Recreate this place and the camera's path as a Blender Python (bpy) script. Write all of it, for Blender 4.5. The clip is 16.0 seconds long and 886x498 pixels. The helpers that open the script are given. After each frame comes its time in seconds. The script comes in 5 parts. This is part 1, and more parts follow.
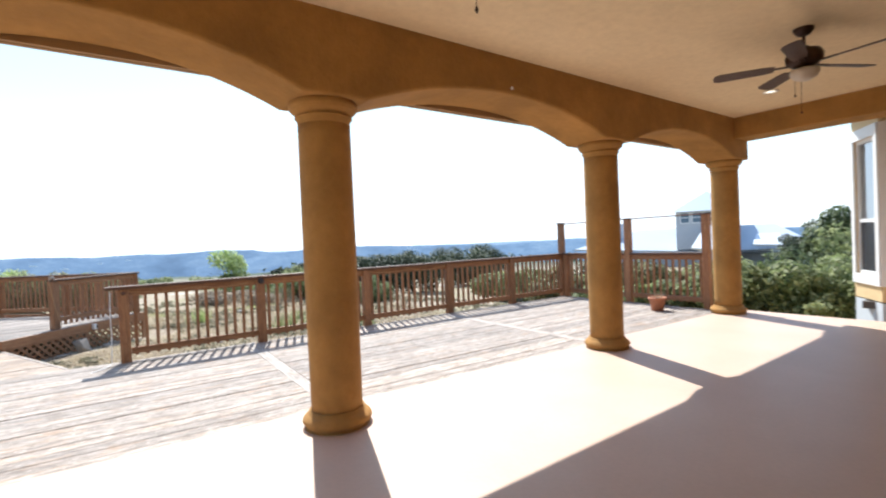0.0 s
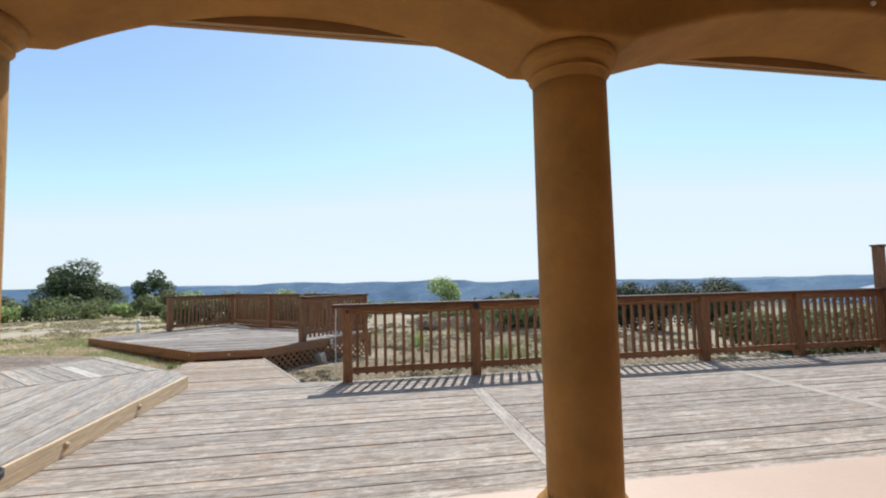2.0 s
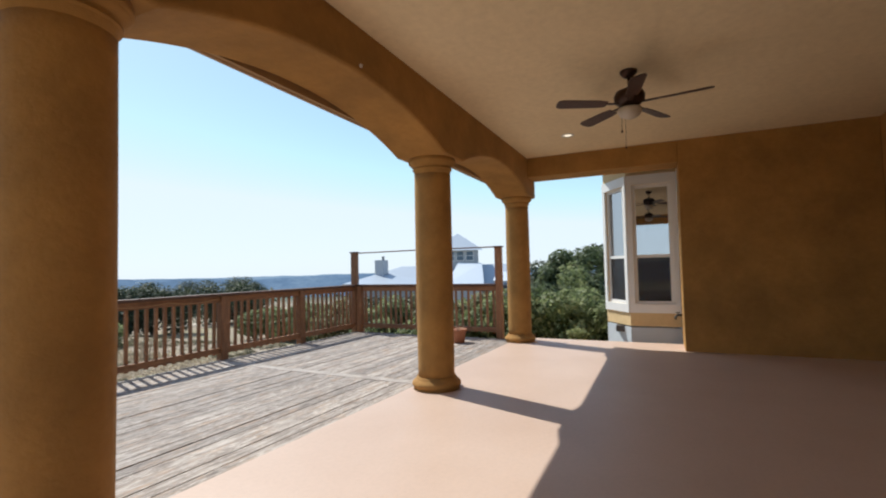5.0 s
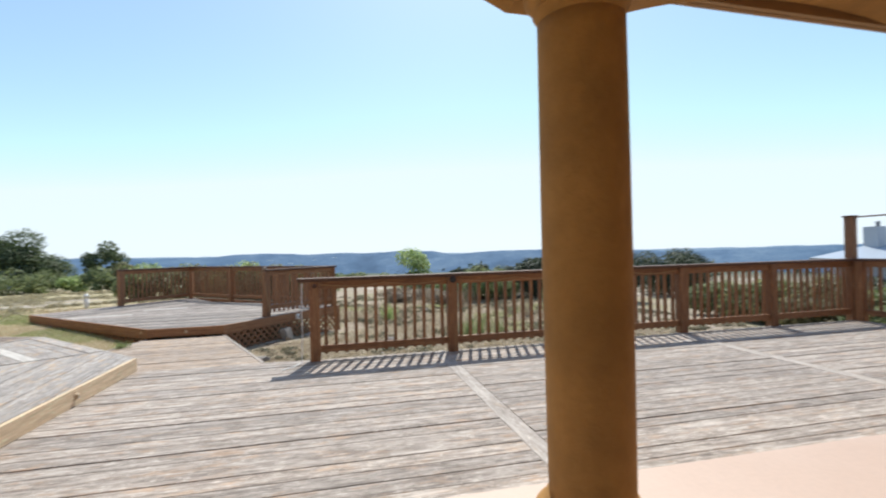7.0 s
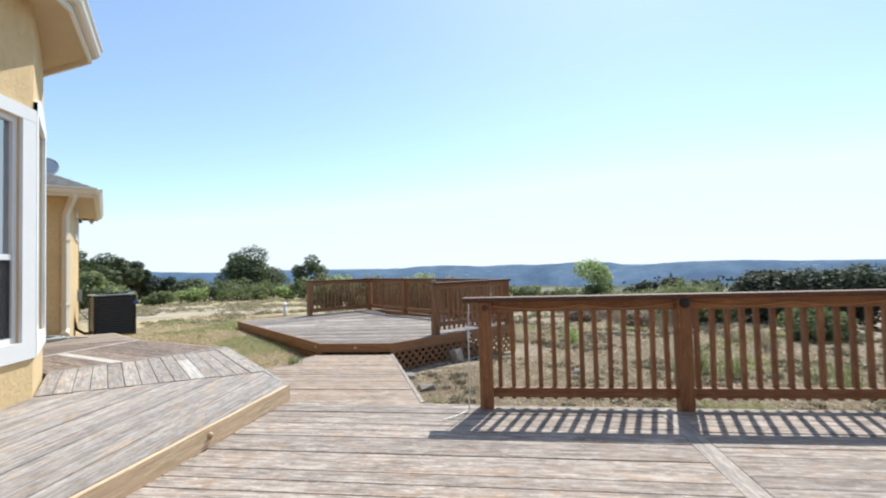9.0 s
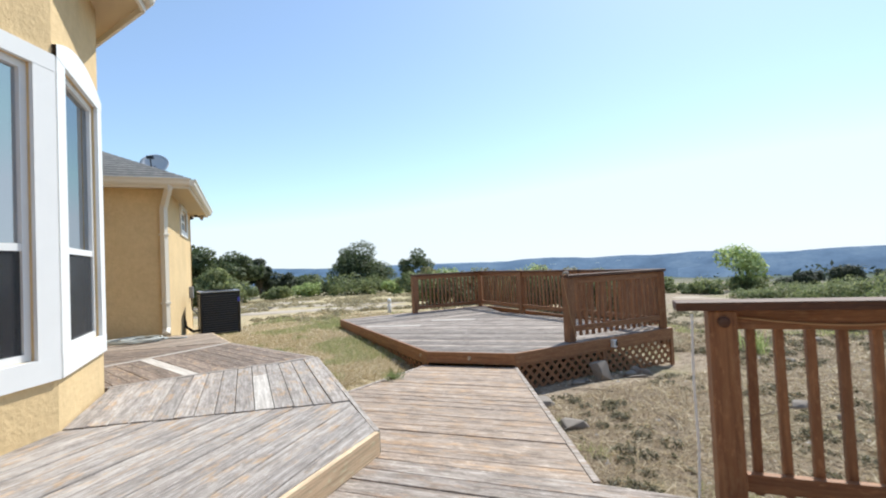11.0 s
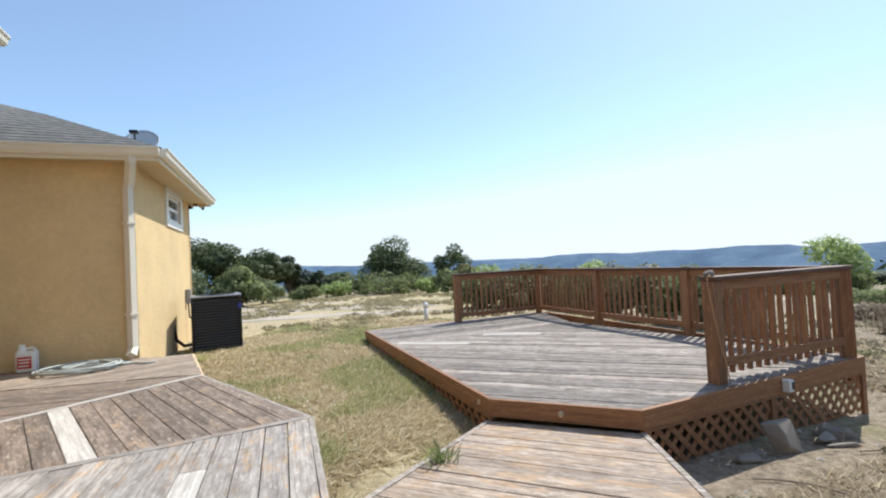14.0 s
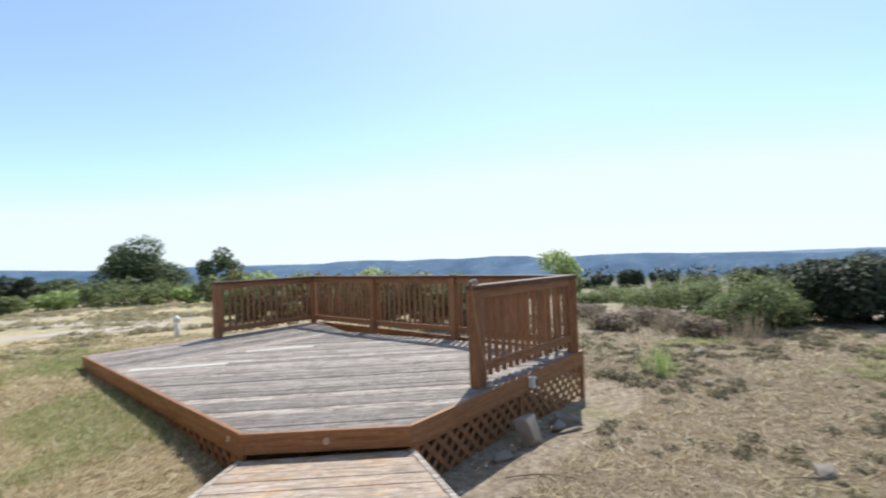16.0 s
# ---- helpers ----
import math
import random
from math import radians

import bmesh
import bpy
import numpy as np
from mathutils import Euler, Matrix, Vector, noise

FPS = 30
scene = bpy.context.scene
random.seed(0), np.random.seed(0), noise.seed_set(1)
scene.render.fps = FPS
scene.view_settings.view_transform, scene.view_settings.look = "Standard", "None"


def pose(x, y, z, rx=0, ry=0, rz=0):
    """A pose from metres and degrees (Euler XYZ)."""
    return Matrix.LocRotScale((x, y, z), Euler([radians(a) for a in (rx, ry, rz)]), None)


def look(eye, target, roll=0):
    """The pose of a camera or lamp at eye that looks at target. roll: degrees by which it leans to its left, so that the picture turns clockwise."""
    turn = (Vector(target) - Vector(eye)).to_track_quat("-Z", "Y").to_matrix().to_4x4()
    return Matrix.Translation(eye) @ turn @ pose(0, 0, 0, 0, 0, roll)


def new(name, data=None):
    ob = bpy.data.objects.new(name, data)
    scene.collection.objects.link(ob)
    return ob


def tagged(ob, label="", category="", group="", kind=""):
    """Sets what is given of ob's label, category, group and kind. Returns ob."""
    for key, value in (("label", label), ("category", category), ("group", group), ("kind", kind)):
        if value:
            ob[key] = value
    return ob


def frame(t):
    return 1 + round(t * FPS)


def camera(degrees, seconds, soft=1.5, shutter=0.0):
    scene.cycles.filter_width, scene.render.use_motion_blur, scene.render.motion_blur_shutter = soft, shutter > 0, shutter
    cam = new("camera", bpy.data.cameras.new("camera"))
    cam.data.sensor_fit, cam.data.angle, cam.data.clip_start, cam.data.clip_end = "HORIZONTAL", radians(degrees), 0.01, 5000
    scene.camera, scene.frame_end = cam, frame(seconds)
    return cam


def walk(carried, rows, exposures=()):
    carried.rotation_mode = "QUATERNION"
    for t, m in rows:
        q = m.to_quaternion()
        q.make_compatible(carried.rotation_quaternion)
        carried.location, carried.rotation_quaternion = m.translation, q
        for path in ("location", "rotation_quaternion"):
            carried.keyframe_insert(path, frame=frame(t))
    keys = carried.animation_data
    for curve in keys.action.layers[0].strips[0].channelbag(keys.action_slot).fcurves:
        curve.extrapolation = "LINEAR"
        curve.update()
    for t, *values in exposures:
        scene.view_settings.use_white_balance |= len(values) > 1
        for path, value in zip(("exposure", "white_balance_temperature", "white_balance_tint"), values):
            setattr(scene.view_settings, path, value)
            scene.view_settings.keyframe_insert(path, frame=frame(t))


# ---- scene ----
cam = camera(87.1, 16.0, soft=2.0, shutter=0.3)
PATH = [
    (0, (-0.011, 0.142, 1.346), (1.164, 1.76, 1.31), -2.5),
    (0.5, (0.064, 0.438, 1.3), (1.081, 2.159, 1.362), -3.7),
    (1, (0.101, 0.697, 1.237), (1.063, 2.45, 1.296), -2.7),
    (1.5, (0.112, 0.985, 1.219), (0.784, 2.869, 1.218), -4.0),
    (2, (0.209, 1.225, 1.232), (0.596, 3.183, 1.363), -1.3),
    (2.5, (0.246, 1.366, 1.19), (0.707, 3.307, 1.336), 0.2),
    (3, (0.263, 1.407, 1.198), (1.217, 3.156, 1.366), -1.2),
    (3.5, (0.297, 1.356, 1.206), (1.706, 2.768, 1.338), -1.7),
    (3.7, (0.326, 1.297, 1.254), (1.863, 2.574, 1.352), -1.6),
    (4.75, (0.33, 1.31, 1.245), (2.15, 2.11, 1.325), -1.3),
    (5.8, (0.318, 1.365, 1.236), (1.855, 2.642, 1.334), -1.0),
    (6, (0.305, 1.407, 1.23), (1.719, 2.818, 1.327), -0.9),
    (6.5, (0.265, 1.509, 1.217), (1.242, 3.253, 1.291), -0.6),
    (7, (0.204, 1.638, 1.24), (0.723, 3.57, 1.244), -1.4),
    (7.5, (0.241, 1.899, 1.255), (0.444, 3.889, 1.254), -1.6),
    (8, (0.284, 2.248, 1.22), (0.206, 4.246, 1.202), -0.1),
    (8.5, (0.239, 2.654, 1.186), (0.158, 4.65, 1.278), -2.1),
    (9, (0.224, 3.111, 1.236), (0.021, 5.099, 1.309), -1.6),
    (9.5, (0.139, 3.535, 1.191), (-0.258, 5.495, 1.261), -0.2),
    (10, (-0.017, 3.94, 1.189), (-0.538, 5.87, 1.242), -1.8),
    (12.5, (-0.93, 6.013, 1.163), (-1.669, 7.87, 1.226), -1.6),
    (13, (-1.127, 6.38, 1.155), (-1.926, 8.213, 1.177), -1.8),
    (13.5, (-1.274, 6.678, 1.167), (-2.158, 8.471, 1.213), -0.4),
    (14, (-1.42, 6.892, 1.194), (-2.19, 8.737, 1.247), -3.0),
    (14.5, (-1.434, 7.091, 1.168), (-2.129, 8.965, 1.247), -1.5),
    (15, (-1.434, 7.198, 1.155), (-2.059, 9.098, 1.163), -1.2),
    (15.5, (-1.453, 7.275, 1.175), (-1.786, 9.247, 1.193), -2.0),
    (16, (-1.401, 7.308, 1.198), (-1.272, 9.304, 1.237), -2.1),
]
walk(cam, [(t, look(eye, target, roll)) for t, eye, target, roll in PATH],
     [(0, 1.13, 6060, 8), (0.5, 1.0, 6060, 8), (1.0, 0.60, 6080, 8), (1.5, 0.42, 6200, 7), (2.0, 0.32, 6200, 7), (3.0, 0.26, 6200, 7), (3.7, 0.30, 6200, 7), (5.8, 0.42, 6200, 7), (6.5, 0.44, 6200, 7), (9.5, 0.50, 6250, 8), (16, 0.46, 6250, 8)])

# ---- light ----
SUN_TO = Vector((0.25, 0.71, 1.0)).normalized()
world = bpy.data.worlds.new("sky_world")
scene.world = world
world.use_nodes = True
wn = world.node_tree
sky = wn.nodes.new("ShaderNodeTexSky")
sky.sky_type = "NISHITA"
sky.sun_disc = False
sky.sun_elevation = math.asin(SUN_TO.z)
sky.sun_rotation = math.atan2(SUN_TO.x, SUN_TO.y)
sky.altitude = 1200
sky.air_density = 1.0
sky.dust_density = 1.1
sky.ozone_density = 1.0
haze = wn.nodes.new("ShaderNodeMix")
haze.data_type = "RGBA"
haze.inputs[0].default_value = 0.12
haze.inputs[7].default_value = (3.5, 4.7, 5.25, 1)
wn.links.new(sky.outputs[0], haze.inputs[6])
# milky summer haze: the horizon stays a pale blue
veil = wn.nodes.new("ShaderNodeMix")
veil.data_type = "RGBA"
veil.blend_type = "DARKEN"
veil.inputs[0].default_value = 0.93
veil.inputs[7].default_value = (4.3, 4.7, 5.08, 1)
wn.links.new(haze.outputs[2], veil.inputs[6])
wn.links.new(veil.outputs[2], wn.nodes["Background"].inputs[0])
wn.nodes["Background"].inputs[1].default_value = 0.15
sun_data = bpy.data.lights.new("sun", "SUN")
sun_data.energy = 4.0
sun_data.angle = radians(0.55)
sun_data.color = (1.0, 0.95, 0.87)
sun = new("sun", sun_data)
sun.matrix_world = look(SUN_TO * 60, (0, 0, 0))


# ---- materials ----
def mat(name):
    m = bpy.data.materials.new(name)
    m.use_nodes = True
    nt = m.node_tree
    return m, nt, nt.nodes["Principled BSDF"]


def node(nt, kind, **vals):
    n = nt.nodes.new(kind)
    for k, v in vals.items():
        n.inputs[k].default_value = v
    return n


def noise_tex(nt, vec, scale, detail=4.0, rough=0.6):
    n = node(nt, "ShaderNodeTexNoise", Scale=scale, Detail=detail, Roughness=rough)
    if vec is not None:
        nt.links.new(vec, n.inputs["Vector"])
    return n.outputs["Fac"]


def ramp(nt, fac, stops):
    r = nt.nodes.new("ShaderNodeValToRGB")
    el = r.color_ramp.elements
    while len(el) < len(stops):
        el.new(0.5)
    for e, (p, c) in zip(el, stops):
        e.position = p
        e.color = (*c, 1)
    nt.links.new(fac, r.inputs[0])
    return r.outputs[0]


def mix(nt, fac, a, b, mode="MIX"):
    n = nt.nodes.new("ShaderNodeMix")
    n.data_type = "RGBA"
    n.blend_type = mode
    for sock, v in ((n.inputs[0], fac), (n.inputs[6], a), (n.inputs[7], b)):
        if isinstance(v, (int, float)):
            sock.default_value = v
        elif isinstance(v, tuple):
            sock.default_value = (*v, 1)
        else:
            nt.links.new(v, sock)
    return n.outputs[2]


def bump(nt, bsdf, height, strength, dist=0.01):
    b = node(nt, "ShaderNodeBump", Strength=strength, Distance=dist)
    nt.links.new(height, b.inputs["Height"])
    nt.links.new(b.outputs[0], bsdf.inputs["Normal"])


def coords(nt, scale=(1, 1, 1), spread=0.0):
    """Object coordinates, stretched; spread shifts them by the object's random number."""
    tc = nt.nodes.new("ShaderNodeTexCoord")
    mp = nt.nodes.new("ShaderNodeMapping")
    mp.inputs["Scale"].default_value = scale
    nt.links.new(tc.outputs["Object"], mp.inputs["Vector"])
    if spread:
        oi = nt.nodes.new("ShaderNodeObjectInfo")
        mul = nt.nodes.new("ShaderNodeMath")
        mul.operation = "MULTIPLY"
        mul.inputs[1].default_value = spread
        nt.links.new(oi.outputs["Random"], mul.inputs[0])
        comb = nt.nodes.new("ShaderNodeCombineXYZ")
        for k in range(3):
            nt.links.new(mul.outputs[0], comb.inputs[k])
        nt.links.new(comb.outputs[0], mp.inputs["Location"])
    return mp.outputs[0]


def wood_mat(name, silver, tan, dark, worn, tone=0.35, rough=0.8, fleck_col=None, upright=False, rugged=0.0):
    """Weathered boards: long grain, bare silver wood, patches of old stain; rugged adds checks, flecks and grime."""
    m, nt, b = mat(name)
    def run(a, b, k):
        return coords(nt, (b, b, a) if upright else (a, b, b), k)

    fine = noise_tex(nt, run(2.6, 70, 37), 1.0, 6, 0.7)
    streak = noise_tex(nt, run(2.4, 26, 53), 1.0, 8, 0.78)
    patch = noise_tex(nt, run(3.4, 11, 71), 1.0, 8, 0.78)
    fleck = noise_tex(nt, run(13, 46, 29), 1.0, 5, 0.72)
    base = mix(nt, ramp(nt, streak, [(0.40, (0, 0, 0)), (0.66, (1, 1, 1))]), silver, dark)
    base = mix(nt, ramp(nt, fleck, [(0.55, (0, 0, 0)), (0.63, (0.8, 0.8, 0.8))]), base, fleck_col or tuple(min(0.8, x * 1.3) for x in silver))
    w = ramp(nt, patch, [(worn, (0, 0, 0)), (worn + 0.11, (1, 1, 1))])
    base = mix(nt, w, base, tan)
    g = ramp(nt, fine, [(0.32, (0.48, 0.46, 0.44)), (0.58, (1, 1, 1))])
    base = mix(nt, 0.75, base, g, "MULTIPLY")
    if rugged:
        # dark checks along the grain and short grimy blotches
        check = noise_tex(nt, run(5.0, 95, 17), 1.0, 5, 0.75)
        base = mix(nt, ramp(nt, check, [(0.60, (0, 0, 0)), (0.68, (rugged, rugged, rugged))]), base, tuple(x * 0.45 for x in dark))
        blot = noise_tex(nt, run(6.5, 15, 91), 1.0, 7, 0.8)
        base = mix(nt, 1.0, base, ramp(nt, blot, [(0.38, (1 - 0.5 * rugged, 1 - 0.52 * rugged, 1 - 0.55 * rugged)), (0.55, (1, 1, 1))]), "MULTIPLY")
    oi = nt.nodes.new("ShaderNodeObjectInfo")
    v = ramp(nt, oi.outputs["Random"], [(0.0, (1 - tone, 1 - tone, 1 - tone)), (1.0, (1.0, 0.99, 0.97))])
    base = mix(nt, 1.0, base, v, "MULTIPLY")
    nt.links.new(base, b.inputs["Base Color"])
    b.inputs["Roughness"].default_value = rough
    bump(nt, b, fine, 0.6, 0.004)
    return m


def stucco_mat(name, col, amount=0.6, stain=0.86):
    m, nt, b = mat(name)
    c = coords(nt)
    big = noise_tex(nt, c, 1.6, 5, 0.65)
    mid = noise_tex(nt, c, 14, 5, 0.6)
    dk = tuple(x * stain for x in col)
    base = mix(nt, ramp(nt, big, [(0.35, (0, 0, 0)), (0.7, (1, 1, 1))]), dk, col)
    base = mix(nt, 0.35, base, ramp(nt, mid, [(0.3, (0.75, 0.72, 0.68)), (0.65, (1, 1, 1))]), "MULTIPLY")
    nt.links.new(base, b.inputs["Base Color"])
    b.inputs["Roughness"].default_value = 0.92
    bump(nt, b, noise_tex(nt, c, 22, 6, 0.62), amount, 0.02)
    return m


def plain_mat(name, col, rough=0.6, metal=0.0, var=0.15, scale=6.0, bumpy=0.0):
    m, nt, b = mat(name)
    n = noise_tex(nt, coords(nt), scale, 4)
    base = mix(nt, n, tuple(x * (1 - var) for x in col), tuple(min(1, x * (1 + var)) for x in col))
    nt.links.new(base, b.inputs["Base Color"])
    b.inputs["Roughness"].default_value = rough
    b.inputs["Metallic"].default_value = metal
    if bumpy:
        bump(nt, b, n, bumpy, 0.01)
    return m


def leaf_mat(name, a, b2, c, through_light=0.48):
    m, nt, b = mat(name)
    g = nt.nodes.new("ShaderNodeNewGeometry")
    col = ramp(nt, g.outputs["Random Per Island"], [(0.0, a), (0.55, b2), (1.0, c)])
    nt.links.new(col, b.inputs["Base Color"])
    b.inputs["Roughness"].default_value = 0.65
    tr = nt.nodes.new("ShaderNodeBsdfTranslucent")
    nt.links.new(col, tr.inputs[0])
    ms = nt.nodes.new("ShaderNodeMixShader")
    ms.inputs[0].default_value = through_light
    nt.links.new(b.outputs[0], ms.inputs[1])
    nt.links.new(tr.outputs[0], ms.inputs[2])
    nt.links.new(ms.outputs[0], nt.nodes["Material Output"].inputs[0])
    return m


M_DECK = wood_mat("deck_boards", (0.62, 0.545, 0.485), (0.52, 0.37, 0.265), (0.20, 0.15, 0.122), 0.525, 0.30, rugged=0.75)
M_DIV = wood_mat("divider_boards", (0.55, 0.49, 0.44), (0.50, 0.40, 0.31), (0.32, 0.27, 0.235), 0.56, 0.1, rugged=0.5)
M_WALK = wood_mat("walkway_boards", (0.58, 0.475, 0.39), (0.58, 0.39, 0.24), (0.24, 0.17, 0.125), 0.50, 0.22, rugged=0.75)
M_PLAT = wood_mat("platform_boards", (0.66, 0.575, 0.515), (0.52, 0.38, 0.28), (0.13, 0.09, 0.072), 0.57, 0.55, rugged=0.9)
M_LOW = wood_mat("house_deck_boards", (0.57, 0.52, 0.48), (0.62, 0.42, 0.25), (0.27, 0.23, 0.21), 0.535, 0.25, 0.8, (0.62, 0.58, 0.55), rugged=0.65)
M_LOWB = wood_mat("dark_deck_boards", (0.36, 0.28, 0.23), (0.56, 0.39, 0.245), (0.12, 0.088, 0.070), 0.55, 0.35, 0.8, (0.60, 0.51, 0.42), rugged=0.7)
M_TANB = wood_mat("tan_deck_boards", (0.52, 0.435, 0.36), (0.52, 0.37, 0.24), (0.22, 0.16, 0.12), 0.56, 0.25, rugged=0.5)
M_FRESH = wood_mat("new_board", (0.62, 0.58, 0.54), (0.58, 0.50, 0.42), (0.48, 0.44, 0.40), 0.7, 0.1)
M_RAIL = wood_mat("stained_rail_wood", (0.40, 0.192, 0.084), (0.46, 0.245, 0.118), (0.27, 0.115, 0.05), 0.55, 0.25, 0.6)
M_POST = wood_mat("stained_post_wood", (0.40, 0.192, 0.084), (0.46, 0.245, 0.118), (0.27, 0.115, 0.05), 0.55, 0.25, 0.6, None, True)
M_DARKRAIL = wood_mat("dark_cap_wood", (0.16, 0.07, 0.035), (0.22, 0.11, 0.055), (0.10, 0.045, 0.025), 0.55, 0.25, 0.6)
M_RISER = wood_mat("pale_riser_wood", (0.78, 0.58, 0.38), (0.70, 0.48, 0.28), (0.72, 0.52, 0.33), 0.6, 0.1, 0.7)
M_OCHRE = stucco_mat("ochre_stucco", (0.475, 0.246, 0.064), 0.35, 0.66)
M_STUCCO = stucco_mat("yellow_stucco", (0.74, 0.55, 0.30), 0.5)
M_CEIL = stucco_mat("ceiling_plaster", (0.86, 0.70, 0.45), 0.2, 0.93)
M_WHITE = plain_mat("white_trim", (0.78, 0.78, 0.77), 0.45, var=0.04)
M_GUTTER = plain_mat("cream_gutter", (0.72, 0.66, 0.56), 0.45, var=0.05)
M_SOFFIT = plain_mat("soffit_paint", (0.55, 0.43, 0.27), 0.7, var=0.06)
M_SKIRT = plain_mat("grey_blue_skirt", (0.50, 0.54, 0.58), 0.75, var=0.08)
M_BLACK = plain_mat("black_metal", (0.018, 0.018, 0.02), 0.45, 0.3, 0.3)
M_GREYMETAL = plain_mat("grey_metal", (0.30, 0.31, 0.33), 0.45, 0.6, 0.1)
M_DISH = plain_mat("pale_dish_enamel", (0.50, 0.51, 0.53), 0.5, var=0.06)
M_BRONZE = plain_mat("fan_bronze", (0.045, 0.022, 0.014), 0.4, 0.5, 0.25)
M_BLADE = wood_mat("fan_blade_wood", (0.075, 0.03, 0.02), (0.09, 0.04, 0.025), (0.05, 0.02, 0.014), 0.55, 0.1, 0.45)
M_FROST = plain_mat("frosted_shade", (0.60, 0.52, 0.42), 0.35, var=0.05)
M_TERRA = plain_mat("terracotta", (0.42, 0.17, 0.09), 0.8, var=0.2, scale=18)
M_STONE = plain_mat("limestone", (0.26, 0.225, 0.19), 0.9, var=0.3, scale=9, bumpy=0.6)
M_BARK = plain_mat("bark", (0.10, 0.075, 0.055), 0.95, var=0.3, scale=14, bumpy=0.8)
M_HOSE = plain_mat("garden_hose", (0.40, 0.42, 0.40), 0.5, var=0.25, scale=5)
M_ROPE = plain_mat("cord", (0.45, 0.27, 0.13), 0.8)
M_RUBBER = plain_mat("black_rubber", (0.02, 0.02, 0.02), 0.6)
M_LIT = plain_mat("lamp_lens", (0.80, 0.76, 0.68), 0.3, var=0.03)
M_DOWNLIGHT, _nt, _b = mat("lit_downlight_lens")
_b.inputs["Base Color"].default_value = (0.85, 0.80, 0.70, 1)
_b.inputs["Emission Color"].default_value = (1.0, 0.86, 0.66, 1)
_b.inputs["Emission Strength"].default_value = 0.8
M_RED = plain_mat("red_print", (0.5, 0.04, 0.03), 0.5)
# One white roof metal in two tones: sun and shading put into the colour.
M_SUNLITROOF = plain_mat("sunlit_metal_roof", (0.66, 0.70, 0.74), 0.45, 0.1, 0.05)
M_METALROOF = plain_mat("shaded_metal_roof", (0.40, 0.44, 0.49), 0.45, 0.1, 0.08)
M_EAVE = plain_mat("brown_eave_paint", (0.36, 0.22, 0.10), 0.6, var=0.1)
M_PALEWALL = plain_mat("pale_grey_wall", (0.45, 0.47, 0.50), 0.8, var=0.08)
# Rooms behind the glass: their lack of light is put into this colour.
M_DARKROOM = plain_mat("painted_dim_interior", (0.10, 0.09, 0.085), 0.9)

M_SHINGLE, _nt, _b = mat("asphalt_shingle")
_c = coords(_nt)
_col = ramp(_nt, noise_tex(_nt, _c, 9, 5, 0.7), [(0.3, (0.10, 0.105, 0.105)), (0.7, (0.24, 0.235, 0.225))])
_nt.links.new(_col, _b.inputs["Base Color"])
_b.inputs["Roughness"].default_value = 0.95
bump(_nt, _b, noise_tex(_nt, _c, 60, 4), 0.5, 0.01)

M_SLAB, _nt, _b = mat("coated_concrete")
_c = coords(_nt)
_col = mix(_nt, ramp(_nt, noise_tex(_nt, _c, 0.7, 5, 0.6), [(0.35, (0, 0, 0)), (0.65, (1, 1, 1))]), (0.52, 0.372, 0.285), (0.57, 0.422, 0.335))
_col = mix(_nt, 0.3, _col, ramp(_nt, noise_tex(_nt, _c, 30, 4, 0.7), [(0.3, (0.8, 0.8, 0.8)), (0.6, (1, 1, 1))]), "MULTIPLY")
_nt.links.new(_col, _b.inputs["Base Color"])
_b.inputs["Roughness"].default_value = 0.5
bump(_nt, _b, noise_tex(_nt, _c, 90, 3), 0.15, 0.003)

M_GROUND, _nt, _b = mat("dry_ground")
_c = coords(_nt)
_straw = ramp(_nt, noise_tex(_nt, _c, 12, 9, 0.8), [(0.33, (0.22, 0.17, 0.095)), (0.45, (0.44, 0.35, 0.20)), (0.62, (0.60, 0.50, 0.32)), (0.8, (0.68, 0.60, 0.45))])
_sx = _nt.nodes.new("ShaderNodeSeparateXYZ")
_nt.links.new(_c, _sx.inputs[0])
_east = node(_nt, "ShaderNodeMapRange", **{"From Min": -2.3, "From Max": -1.2})
_nt.links.new(_sx.outputs[0], _east.inputs["Value"])
_brown = ramp(_nt, noise_tex(_nt, _c, 11, 9, 0.82), [(0.31, (0.07, 0.055, 0.038)), (0.40, (0.18, 0.135, 0.092)), (0.50, (0.34, 0.265, 0.185)), (0.64, (0.53, 0.435, 0.325))])
_straw = mix(_nt, _east.outputs[0], _straw, _brown)
_green = ramp(_nt, noise_tex(_nt, _c, 9, 7, 0.75), [(0.3, (0.12, 0.14, 0.04)), (0.7, (0.34, 0.34, 0.12))])
_gm = ramp(_nt, noise_tex(_nt, _c, 0.55, 6, 0.68), [(0.50, (0, 0, 0)), (0.66, (0.55, 0.55, 0.55))])
_mid = mix(_nt, _gm, _straw, _green)
_dirt = ramp(_nt, noise_tex(_nt, _c, 0.22, 4, 0.6), [(0.60, (0, 0, 0)), (0.68, (1, 1, 1))])
_mid = mix(_nt, _dirt, _mid, (0.50, 0.42, 0.33))
_far = _nt.nodes.new("ShaderNodeVectorMath")
_far.operation = "LENGTH"
_nt.links.new(_c, _far.inputs[0])
_fr = node(_nt, "ShaderNodeMapRange", **{"From Min": 34, "From Max": 62})
_nt.links.new(_far.outputs["Value"], _fr.inputs["Value"])
_scrub = ramp(_nt, noise_tex(_nt, _c, 0.16, 8, 0.75), [(0.3, (0.018, 0.035, 0.022)), (0.6, (0.05, 0.075, 0.045)), (0.75, (0.12, 0.125, 0.075))])
_mid = mix(_nt, _fr.outputs[0], _mid, _scrub)
_nt.links.new(_mid, _b.inputs["Base Color"])
_b.inputs["Roughness"].default_value = 0.97
